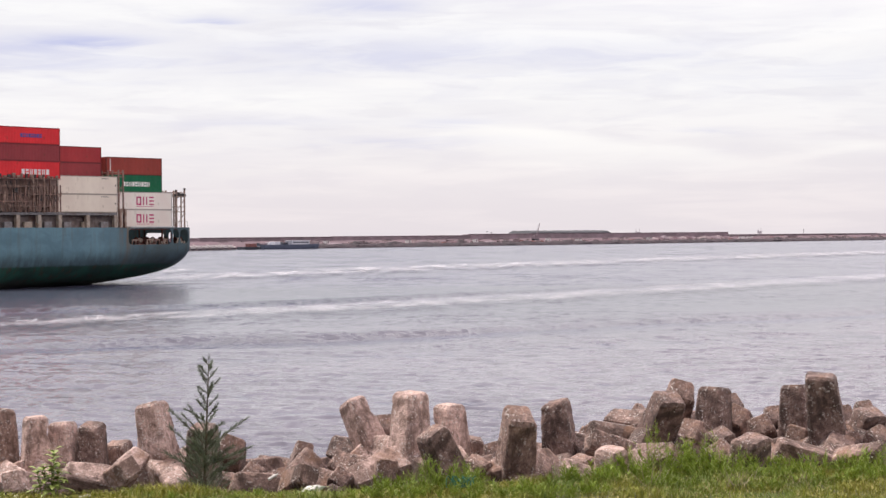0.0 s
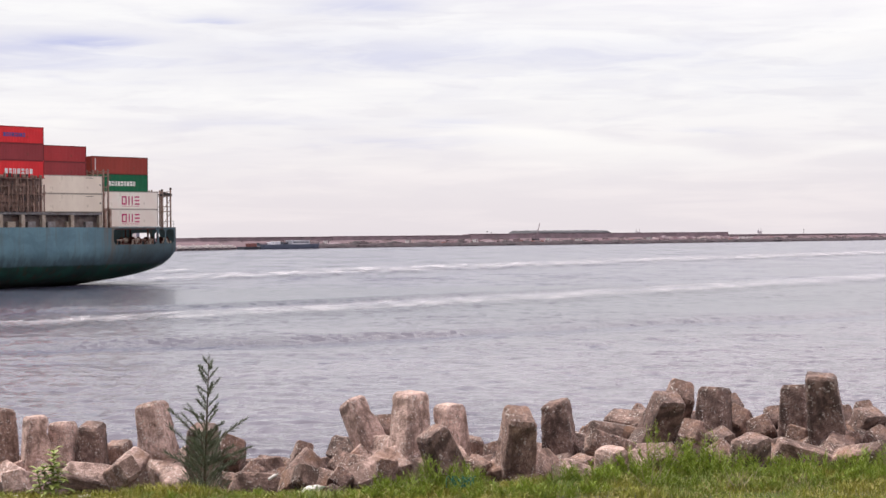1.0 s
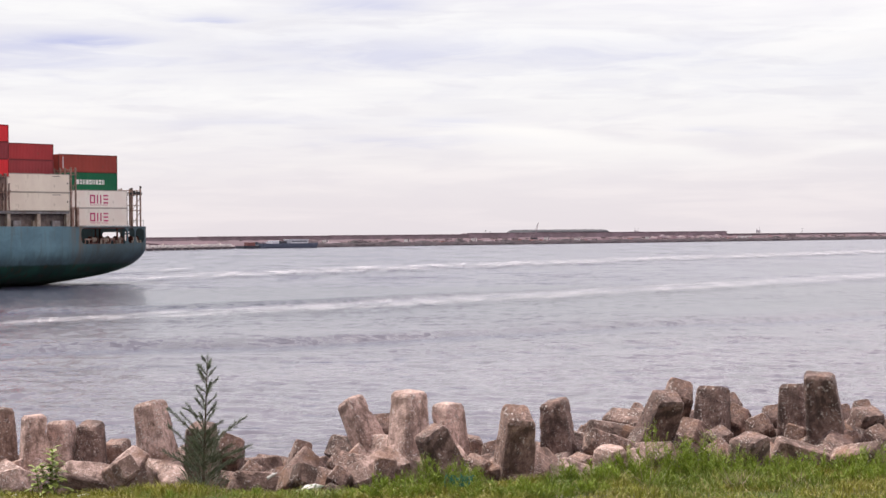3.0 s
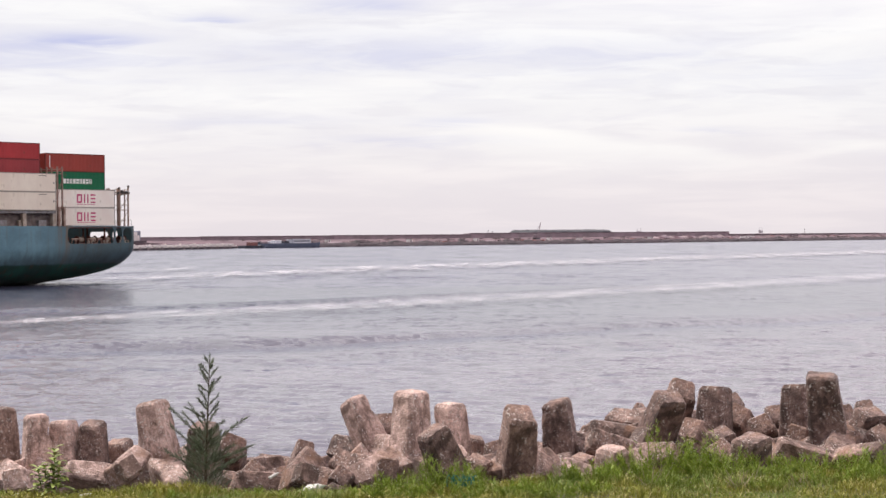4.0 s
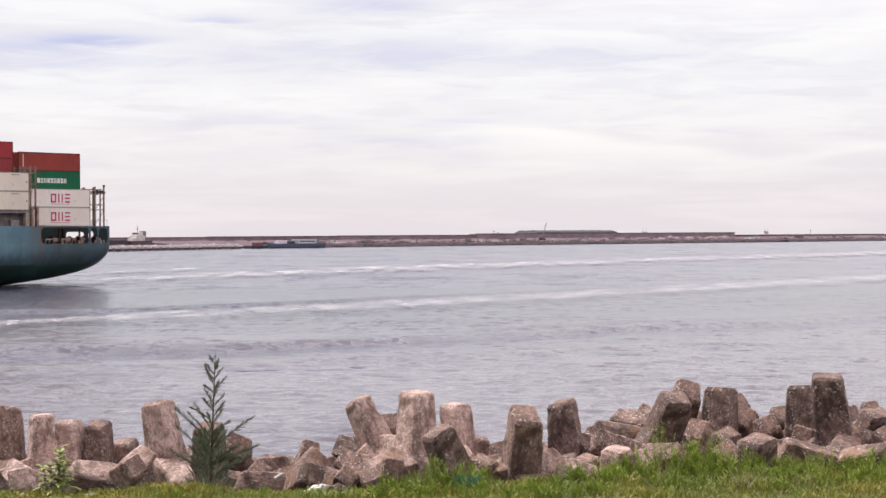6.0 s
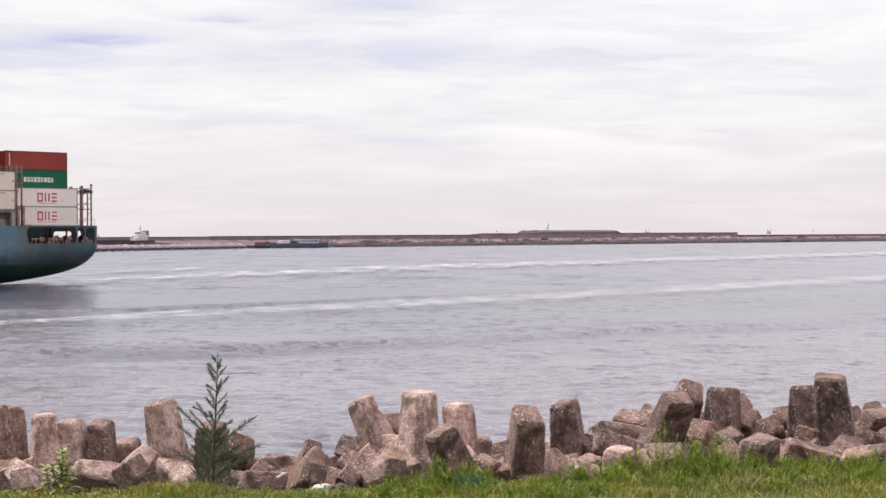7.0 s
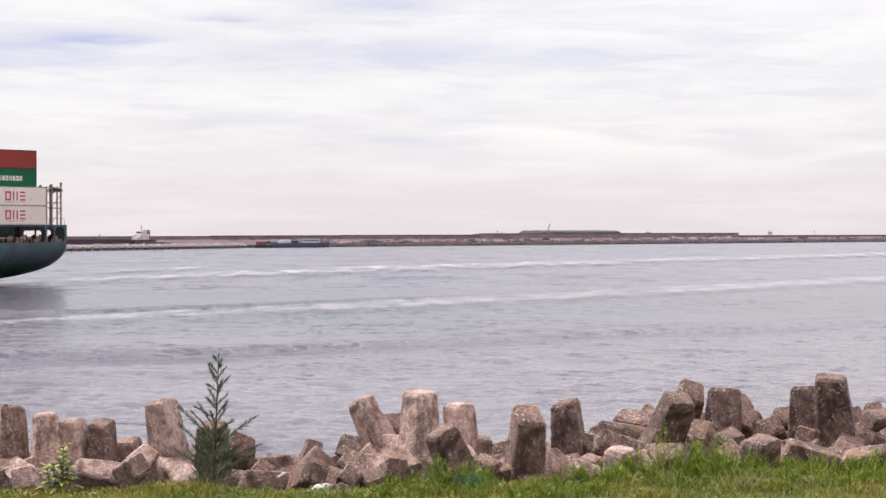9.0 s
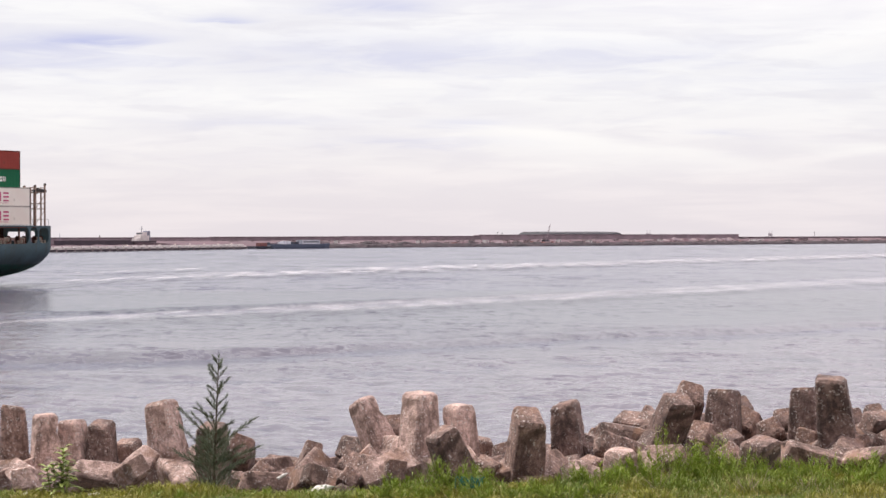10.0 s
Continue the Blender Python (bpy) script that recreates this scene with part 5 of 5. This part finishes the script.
tetrapod(2.43, 39.60, 2.77, -62, 34, 175, 20, 5, 0.80)
tetrapod(2.91, 40.20, 2.95, -20, 18, 170, 20, 4, 0.84)
tetrapod(3.58, 40.00, 3.18, 3, 10, 155, 30, 2, 0.90)
tetrapod(3.23, 42.20, 2.98, 26, 48, 180, 0, 3, 0.86)
tetrapod(3.57, 45.20, 2.88, 12, 50, 180, 0, 1, 0.90)
tetrapod(4.17, 44.80, 2.88, -8, 56, 180, 0, 0, 0.90)
tetrapod(4.49, 46.20, 3.10, -10, 56, 180, 0, 1, 0.85)
tetrapod(4.45, 43.60, 3.10, 20, 58, 180, 0, 0, 0.86)
tetrapod(4.19, 40.80, 2.86, 20, 52, 180, 0, 4, 0.76)
tetrapod(5.03, 41.40, 4.16, 15, 34, 190, 60, 3, 1.05)
tetrapod(5.60, 43.60, 4.13, 12, 42, 180, 10, 1, 1.02)
tetrapod(6.29, 43.40, 4.19, 3, 2, 60, -40, 0, 1.02)
tetrapod(7.32, 47.00, 3.58, 20, 36, 180, 0, 0, 0.80)
tetrapod(7.08, 45.20, 3.38, -26, 46, 190, 0, 1, 0.90)
tetrapod(7.48, 44.00, 3.26, -20, 54, 200, 0, 4, 0.88)
tetrapod(5.59, 42.60, 3.33, -40, 30, 170, 0, 1, 0.92)
tetrapod(6.16, 41.60, 3.33, -8, 36, 170, 10, 3, 0.88)
tetrapod(5.97, 40.60, 3.05, -38, 48, 180, -10, 4, 0.85)
tetrapod(6.60, 40.00, 3.39, 2, 22, 160, 30, 3, 1.12)
tetrapod(7.21, 40.70, 3.05, -70, 12, 0, 60, 4, 0.96)
tetrapod(7.97, 42.40, 3.14, -60, 46, 180, 0, 1, 0.88)
tetrapod(8.23, 43.60, 4.21, -1, 1, 60, -40, 0, 1.00)
tetrapod(8.23, 46.60, 3.27, -20, 42, 180, 0, 0, 0.88)
tetrapod(9.82, 45.60, 3.35, 12, 54, 180, 0, 0, 0.82)
tetrapod(9.46, 47.40, 3.48, 10, 32, 180, 0, 0, 0.82)
tetrapod(9.85, 43.00, 3.64, 10, 30, 180, 60, 3, 1.02)
tetrapod(10.71, 47.40, 3.33, 0, 44, 180, 0, 0, 0.80)
tetrapod(9.35, 43.40, 3.26, -10, 44, 180, 0, 3, 0.76)
tetrapod(9.19, 41.80, 3.10, 20, 54, 180, 0, 0, 0.80)
tetrapod(9.76, 41.60, 3.27, 8, 40, 160, 20, 0, 0.92)
tetrapod(10.27, 42.00, 3.60, -4, 15, 130, 20, 0, 0.95)
tetrapod(9.63, 40.60, 2.86, 5, 50, 180, 0, 1, 0.90)
tetrapod(5.00, 40.20, 2.98, 76, 46, 180, 0, 4, 0.80)
tetrapod(4.64, 40.20, 2.88, -40, 56, 180, 0, 0, 0.76)
tetrapod(7.90, 40.60, 2.87, 60, 40, 180, 0, 0, 0.80)
tetrapod(11.08, 43.50, 3.52, 4, 10, 120, 20, 0, 0.97)
tetrapod(-1.22, 39.80, 2.79, 24, 70, 180, -20, 1, 0.80)
tetrapod(0.87, 40.60, 2.41, -20, 60, 180, 0, 0, 0.75)
tetrapod(5.73, 42.40, 2.92, 20, 54, 180, 0, 0, 0.80)
tetrapod(-7.98, 39.00, 2.85, -80, 2, 0, 60, 5, 0.72)
tetrapod(-2.11, 42.00, 4.08, -25, -10, -108, 20, 2, 0.84)
tetrapod(-8.91, 38.40, 2.79, -30, 66, 175, -20, 5, 0.80)
tetrapod(-8.90, 40.60, 3.91, 0, 2, -100, 8, 2, 0.76)
tetrapod(-6.39, 40.60, 4.18, -9, 0, 40, -45, 5, 0.96)
tetrapod(-4.44, 38.80, 2.66, -82, 4, -20, 60, 1, 0.78)
tetrapod(-3.30, 44.20, 2.74, 20, 46, 180, 10, 1, 0.74)
tetrapod(4.95, 46.40, 3.45, 27, 18, 150, 10, 1, 0.60)
tetrapod(8.46, 42.00, 4.58, -8, 8, -105, -35, 3, 1.13)

# ---------------------------------------------------------------- grass and plants
def leaf_mesh(name, base, way, length, width, material):
    """Arrays of four-sided leaves: where each starts, where it points, how long and wide it is."""
    n = len(base)
    way = way / np.linalg.norm(way, axis=1)[:, None]
    side = np.cross(way, np.random.default_rng(n).normal(size=(n, 3)))
    side /= np.linalg.norm(side, axis=1)[:, None]
    length, width = np.reshape(length, (-1, 1)), np.reshape(width, (-1, 1))
    mid = base + way * length * 0.45
    v = np.stack([base, mid + side * width / 2, base + way * length, mid - side * width / 2], 1)
    me = bpy.data.meshes.new(name)
    me.from_pydata(v.reshape(-1, 3).tolist(), [], (np.arange(n)[:, None] * 4 + np.arange(4)).tolist())
    me.materials.append(material)
    me.update()
    return me


def blades(name, count, place, height, width, lean, material, seed, label, category):
    """Many tapered bent blades in one mesh; place(rng, n) gives x, y."""
    rng = np.random.default_rng(seed)
    x, y = place(rng, count)
    z = np.array([ground_z(a, b) for a, b in zip(x, y)])
    h = height(rng, x, y)
    ang = rng.uniform(0, 2 * np.pi, count)
    bend = rng.uniform(0.1, lean, count) * h
    face = rng.uniform(0, np.pi, count)
    wx, wy = np.cos(face) * width, np.sin(face) * width
    bx, by = np.cos(ang) * bend, np.sin(ang) * bend
    v = np.empty((count, 5, 3))
    v[:, 0] = np.stack([x - wx, y - wy, z - 0.03], 1)
    v[:, 1] = np.stack([x + wx, y + wy, z - 0.03], 1)
    v[:, 2] = np.stack([x + wx * 0.7 + bx * 0.35, y + wy * 0.7 + by * 0.35, z + h * 0.6], 1)
    v[:, 3] = np.stack([x - wx * 0.7 + bx * 0.35, y - wy * 0.7 + by * 0.35, z + h * 0.6], 1)
    v[:, 4] = np.stack([x + bx, y + by, z + h], 1)
    k = np.arange(count)[:, None] * 5
    quads = (k + np.array([[0, 1, 2, 3]])).tolist()
    tris = (k + np.array([[3, 2, 4]])).tolist()
    me = bpy.data.meshes.new(name)
    me.from_pydata(v.reshape(-1, 3).tolist(), [], quads + tris)
    me.materials.append(material)
    me.update()
    return tagged(new(name, me), label, category, kind="stuff")


def lawn(rng, n):
    x = rng.uniform(-11.5, 12.5, n)
    edge = np.array([grass_edge(a) for a in x])
    depth = np.where(x > 2, 5.5, 3.6)
    y = edge + 0.2 - depth * rng.uniform(0, 1, n) ** 1.2
    return x, y


def lawn_height(rng, x, y):
    tall = np.array([0.35 + 1.0 * noise.noise((a * 0.6, b * 0.9, 2.0)) + 0.5 * noise.noise((a * 1.9, b * 2.2, 7.0)) for a, b in zip(x, y)])
    return np.clip(0.06 + 0.17 * np.clip(tall, 0, 1.3), 0.05, 0.35) * rng.uniform(0.4, 1.3, len(x))


def weed_green(name, dark, light, dry=(0.28, 0.23, 0.09), dry_part=0.9):
    k = Nodes(name)
    g = k.n.new("ShaderNodeNewGeometry").outputs["Random Per Island"]
    col = k.mix(g, dark, light)
    col = k.mix(k.ramp(g, dry_part, dry_part + 0.04, 0, 0.8), col, dry)
    return k.done(k.random_tone(col, 0.12), 0.55)


WEED = weed_green("weed_leaves", (0.115, 0.185, 0.012), (0.30, 0.38, 0.04))
NEEDLES = weed_green("dark_needles", (0.065, 0.088, 0.055), (0.155, 0.185, 0.11), (0.10, 0.08, 0.04), 0.95)
BROAD = weed_green("broad_leaves", (0.19, 0.255, 0.05), (0.36, 0.41, 0.095), (0.3, 0.3, 0.1), 0.97)
STALK = weed_green("dry_stalks", (0.30, 0.25, 0.15), (0.42, 0.36, 0.22), (0.2, 0.15, 0.08), 0.9)
BARK = plain("sapling_bark", (0.12, 0.09, 0.06), (0.06, 0.045, 0.03), 8, 0.9)

blades("grass", 75000, lawn, lawn_height, 0.010, 1.0, GRASS, 3, "bright green uneven grass on the bank above the shore", "grass")


def ground_leaves():
    """Low broad-leaved weeds mixed into the grass."""
    rng = np.random.default_rng(8)
    x, y = lawn(rng, 20000)
    keep = np.array([noise.noise((a * 0.8, b * 1.1, 11.0)) > -0.12 for a, b in zip(x, y)])
    x, y = x[keep], y[keep]
    n = len(x)
    z = np.array([ground_z(a, b) for a, b in zip(x, y)]) + rng.uniform(0.02, 0.16, n)
    way = np.stack([rng.normal(size=n), rng.normal(size=n), rng.uniform(0.0, 1.2, n)], 1)
    me = leaf_mesh("ground_weeds", np.stack([x, y, z], 1), way, rng.uniform(0.03, 0.08, n), rng.uniform(0.010, 0.022, n), GRASS)
    tagged(new("ground_weeds", me), "low leafy weeds mixed into the grass", "weeds", kind="stuff")


ground_leaves()


def weed_clump(x, y, wide, high, count, seed, words, z=None):
    """A mound of stems with small leaves."""
    rng = np.random.default_rng(seed)
    z0 = ground_z(x, y) if z is None else z
    high, count = high * 1.22, int(count * 1.35)
    stems = max(8, count // 28)
    base, way, ln, wd, root, rise = [], [], [], [], [], []
    for i in range(stems):
        a, r = rng.uniform(0, 2 * np.pi), wide / 2 * rng.uniform(0, 1) ** 0.6
        top = high * (1 - 0.6 * (2 * r / wide) ** 2) * rng.uniform(0.55, 1.15)
        sx, sy = r * np.cos(a), r * np.sin(a) * 0.6
        lx, ly = rng.normal(0, 0.12) * high + 0.25 * r * np.cos(a), rng.normal(0, 0.1) * high
        for j in range(int(1.5 * count // stems)):
            t = rng.uniform(0.15, 1)
            base.append((sx + lx * t, sy + ly * t, top * t))
            b = rng.uniform(0, 2 * np.pi)
            way.append((np.cos(b), np.sin(b), rng.uniform(0.2, 2.6)))
            ln.append(rng.uniform(0.06, 0.19))
            wd.append(rng.uniform(0.007, 0.018))
        root.append((sx, sy, -0.03)), rise.append((lx, ly, top))
    c = thing("weed_clump", words, "weed", pose(x, y, z0), "weed clumps on the bank")
    tagged(part("foliage", leaf_mesh("foliage", np.array(base), np.array(way), np.array(ln), np.array(wd), WEED), None, c), kind="stuff")
    tagged(part("stalk_growth", leaf_mesh("stalk_growth", np.array(root), np.array(rise), np.linalg.norm(rise, axis=1), np.full(stems, 0.014), WEED), None, c), kind="stuff")
    return c


weed_clump(-0.32, 37.60, 0.85, 0.63, 700, 20, "leafy green weeds growing at the grass edge")
weed_clump(0.28, 37.60, 0.80, 0.53, 600, 21, "leafy green weeds growing at the grass edge")
weed_clump(-1.00, 37.60, 0.91, 0.31, 400, 22, "low leafy weeds in the grass")
weed_clump(0.71, 37.60, 0.57, 0.38, 300, 23, "leafy green weeds growing at the grass edge")
weed_clump(2.56, 38.40, 0.81, 0.38, 450, 24, "leafy green weeds growing at the grass edge")
weed_clump(3.17, 38.40, 0.81, 0.38, 400, 25, "leafy green weeds growing at the grass edge")
weed_clump(4.47, 39.60, 0.48, 0.99, 300, 26, "leafy green weeds growing at the grass edge")
weed_clump(5.01, 39.60, 0.72, 0.63, 600, 27, "leafy green weeds growing at the grass edge")
weed_clump(5.55, 39.60, 1.08, 0.69, 900, 28, "leafy green weeds growing at the grass edge")
weed_clump(6.15, 39.60, 0.96, 0.46, 600, 29, "leafy green weeds growing at the grass edge")
weed_clump(3.99, 39.60, 0.84, 0.46, 500, 30, "leafy green weeds growing at the grass edge")
weed_clump(7.11, 39.60, 1.08, 0.40, 500, 31, "leafy green weeds growing at the grass edge")
weed_clump(7.95, 39.60, 1.08, 0.42, 500, 32, "leafy green weeds growing at the grass edge")
weed_clump(8.79, 39.60, 0.96, 0.45, 500, 33, "leafy green weeds growing at the grass edge")
weed_clump(-1.64, 36.60, 0.89, 0.22, 300, 34, "low leafy weeds in the grass")
weed_clump(1.58, 36.60, 0.67, 0.24, 250, 35, "low leafy weeds in the grass")
weed_clump(4.46, 37.50, 1.02, 0.31, 400, 36, "low leafy weeds in the grass")
weed_clump(6.28, 37.50, 1.02, 0.28, 400, 37, "low leafy weeds in the grass")
weed_clump(-3.64, 36.60, 1.00, 0.15, 250, 38, "low leafy weeds in the grass")
weed_clump(-5.41, 36.60, 1.00, 0.15, 250, 39, "low leafy weeds in the grass")
weed_clump(9.17, 39.60, 0.72, 0.53, 400, 40, "leafy green weeds growing at the grass edge")

tufts = random.Random(31)
for k in range(20):
    x = -1.2 + k * 0.56 + tufts.uniform(-0.25, 0.25)
    weed_clump(x, (38.8 if x > 3.2 else 36.8) + tufts.uniform(-0.9, 0.5), tufts.uniform(0.6, 1.1), tufts.uniform(0.2, 0.36), 300, 50 + k, "low bright green tuft of weeds in the grass")


def conifer_sapling(x, y, z, high):
    """A young casuarina: a thin leader with upswept feathery branches, denser and wider near the ground."""
    t = thing("conifer_sapling", "young dark green feathery conifer sapling at the grass edge", "sapling", pose(x, y, z))
    part("trunk", rod((0, 0, -0.1), (0.12, 0, high * 0.97), 0.035, 0.006, 7), BARK, t, "thin brown stem")
    rng = np.random.default_rng(41)
    base, way, ln, wd = [], [], [], []
    limbs = []
    for i in range(34):
        f = (i + 0.5) / 34
        h = high * (0.04 + 0.9 * f)
        a = i * 2.4 + rng.uniform(-0.4, 0.4)
        reach = (0.60 * (1 - f) ** 0.75 + 0.09) * rng.uniform(0.55, 1.12)
        if f < 0.28:
            reach *= 0.85
        limbs.append((h, a, reach, rng.uniform(0.6, 1.15)))
    limbs += [(0.28, 3.0, 0.80, 0.55), (0.22, 0.25, 0.78, 0.5), (0.8, 0.1, 0.8, 0.75), (0.9, 3.3, 0.7, 1.0), (0.45, -0.1, 0.95, 0.42), (0.62, 3.2, 0.72, 0.9), (0.5, 0.3, 0.7, 0.3)]
    for h, a, reach, rise in limbs:
        p0 = np.array((0.12 * h / high, 0, h))
        end = p0 + np.array((np.cos(a) * reach, np.sin(a) * reach * 0.8, reach * rise))
        part("branch", rod(tuple(p0), tuple(end), 0.009, 0.003, 5), BARK, t)
        n = int(30 + 210 * reach)
        for _ in range(n):
            q = rng.uniform(0.12, 1.0)
            base.append(p0 + (end - p0) * q)
            w = (end - p0) / np.linalg.norm(end - p0) + rng.normal(0, 0.42, 3) + np.array((0, 0, 0.25))
            way.append(w)
            ln.append(rng.uniform(0.07, 0.16) * (1.2 if h < high * 0.35 else 0.85))
            wd.append(rng.uniform(0.007, 0.013))
    for _ in range(90):
        h = high * rng.uniform(0.55, 1.0)
        base.append((0.12 * h / high, 0, h)), way.append(rng.normal(0, 0.35, 3) + np.array((0, 0, 1)))
        ln.append(rng.uniform(0.06, 0.12)), wd.append(0.01)
    for _ in range(1900):
        a, r, h = rng.uniform(0, 6.28), 0.50 * rng.uniform(0, 1) ** 0.6, 1.15 * rng.uniform(0.01, 1.0) ** 1.3
        r *= max(0.12, 1.05 - 0.68 * h)
        base.append((np.cos(a) * r, np.sin(a) * r * 0.7, h)), way.append((np.cos(a) * 0.8, np.sin(a) * 0.8, 1.0) + rng.normal(0, 0.3, 3))
        ln.append(rng.uniform(0.1, 0.2)), wd.append(rng.uniform(0.008, 0.014))
    part("crown", leaf_mesh("crown", np.array(base), np.array(way), np.array(ln), np.array(wd), NEEDLES), None, t, "feathery grey-green needles")
    return t


def broad_weed(x, y, z, high):
    """A tall weed with whorls of broad pointed leaves."""
    t = thing("broadleaf_weed", "light green broadleaf weed in front of the concrete blocks", "weed", pose(x, y, z))
    rng = np.random.default_rng(5)
    for k in range(5):
        sx = rng.uniform(-0.28, 0.28)
        top = high * (1.0 if k == 0 else rng.uniform(0.4, 0.65))
        sx = 0.0 if k == 0 else sx
        part("stem", rod((sx, 0, -0.05), (sx * 1.4, 0.05, top), 0.014, 0.006, 6), BROAD, t)
        for i in range(int(16 * top / high) + 6):
            f = 0.15 + 0.85 * i / (int(16 * top / high) + 5)
            a = i * 2.4 + k
            ln = (0.42 - 0.18 * f) * rng.uniform(0.75, 1.15)
            bm = bmesh.new()
            way = Vector((math.cos(a), math.sin(a), 0.15 + 0.85 * f)).normalized()
            side = Vector((-math.sin(a), math.cos(a), 0))
            p = Vector((sx * (1 + 0.4 * f), 0.05 * f, top * f))
            rows = []
            for s, w, droop in ((0, 0.012, 0), (0.3, 0.075, 0.02), (0.6, 0.07, 0.08), (0.85, 0.036, 0.17), (1.0, 0.003, 0.25)):
                c = p + way * ln * s - Vector((0, 0, droop * ln * 2))
                rows.append([bm.verts.new(c - side * w), bm.verts.new(c - Vector((0, 0, 0.012))), bm.verts.new(c + side * w)])
            for q, r in zip(rows, rows[1:]):
                bm.faces.new((q[0], q[1], r[1], r[0])), bm.faces.new((q[1], q[2], r[2], r[1]))
            part("leaf", bm, BROAD, t, smooth=True)
    return t


def dry_stalks(x, y, z, n, high, seed, words):
    rng = np.random.default_rng(seed)
    base = np.stack([x + rng.normal(0, 0.12, n), y + rng.normal(0, 0.1, n), np.full(n, z)], 1)
    way = np.stack([rng.normal(0, 0.55, n), rng.normal(0, 0.2, n), np.ones(n)], 1)
    me = leaf_mesh("dry_stalks", base, way, high * rng.uniform(0.5, 1.1, n), np.full(n, 0.014), STALK)
    return tagged(new("dry_grass", me), words, "dry grass", kind="stuff")


conifer_sapling(-4.89, 37.90, 2.66, 2.71)
broad_weed(-7.80, 37.20, 2.65, 0.90)
dry_stalks(5.90, 37.30, 2.60, 26, 0.68, 3, "thin dry pale grass stalks in the weeds")
dry_stalks(4.09, 37.30, 2.67, 12, 0.90, 4, "thin dry pale grass stalks in the weeds")
dry_stalks(7.09, 37.30, 2.71, 14, 0.40, 5, "thin dry pale grass stalks in the weeds")
dry_stalks(-0.77, 37.30, 2.66, 10, 0.40, 6, "thin dry pale grass stalks in the weeds")


# ---------------------------------------------------------------- litter on the shore
TEAL = plain("teal_net_cord", (0.05, 0.2, 0.14), (0.03, 0.13, 0.09), 9, 0.8, bump=0)
BAG = plain("dirty_white_plastic", (0.66, 0.64, 0.60), (0.48, 0.46, 0.42), 5, 0.45, stain=(0.12, 0.17, 0.08), stain_scale=5.0, stain_lo=0.48, stain_hi=0.56)


def fishing_net(x, y, z):
    """A heap of tangled cords."""
    t = thing("fishing_net", "tangled teal fishing net scrap in the grass", "net", pose(x, y, z))
    rng = np.random.default_rng(6)
    for i in range(26):
        bm = bmesh.new()
        a, r = rng.uniform(0, 6.28), rng.uniform(0.04, 0.16)
        c = np.array((rng.normal(0, 0.07), rng.normal(0, 0.05), 0.04))
        last = None
        for k in range(7):
            f = k / 6
            p = c + np.array((math.cos(a + f * 2.4) * r, math.sin(a + f * 2.4) * r * 0.4, 0.26 * math.sin(math.pi * f) * rng.uniform(0.5, 1.0)))
            if last is not None:
                add_rod(bm, last, p, 0.0075, sides=5)
            last = p
        part("cord", bm, TEAL, t)
    return t


def plastic_bag(x, y, z):
    bm = bmesh.new()
    bmesh.ops.create_icosphere(bm, subdivisions=3, radius=1)
    for v in bm.verts:
        d = 0.75 + 0.4 * noise.noise(v.co * 2.1) + 0.2 * noise.noise(v.co * 5.0)
        v.co = Vector((v.co.x * 0.34 * d, v.co.y * 0.2 * d, max(-0.03, v.co.z * 0.16 * d + 0.07 * v.co.x)))
    ob = part("plastic_bag", bm, BAG, smooth=True, at=pose(x, y, z))
    return tagged(ob, "crumpled dirty white plastic bag among the blocks", "bag")


def flat_stone(x, y, z, wide, high, seed, words):
    """A worn stone, flatter below."""
    bm = bmesh.new()
    bmesh.ops.create_icosphere(bm, subdivisions=3, radius=1)
    for v in bm.verts:
        d = 0.8 + 0.3 * noise.noise(v.co * 1.3 + Vector((seed, 0, 0))) + 0.08 * noise.noise(v.co * 4.0)
        v.co = Vector((v.co.x * wide / 2 * d, v.co.y * wide / 3 * d, max(-0.05, v.co.z * high * d)))
    ob = part("stone", bm, CONCRETE_GREY, smooth=True, at=pose(x, y, z, 0, 4 * seed, 20 * seed))
    return tagged(ob, words, "stone")


def bottle(x, y, z, turn, tilt):
    b = thing("plastic_bottle", "small white plastic bottle lying on the shore", "bottle", pose(x, y, z, 0, tilt, turn))
    part("body", add_rod(rod((0, 0, 0), (0, 0, 0.17), 0.034, sides=12), (0, 0, 0.17), (0, 0, 0.21), 0.034, 0.014, 12), BAG, b)
    part("cap", rod((0, 0, 0.21), (0, 0, 0.235), 0.016, sides=10), FAR_WHITE, b, "white screw cap")


fishing_net(0.36, 37.20, 2.70)
plastic_bag(-2.70, 37.40, 2.65)
flat_stone(-2.27, 37.5, 2.66, 0.46, 0.16, 1, "grey rounded stone lying at the grass edge")
flat_stone(-5.22, 37.6, 2.68, 0.62, 0.13, 2, "flat worn stone half sunk in the grass edge")
bottle(-3.61, 38.20, 2.80, 20, 62)
bottle(-8.56, 37.00, 2.63, 80, 85)
bottle(-7.22, 36.80, 2.65, 10, 80)


# ---------------------------------------------------------------- what moves
def motions():
    for ob, rows in MOVERS:
        walk(ob, rows)


motions()
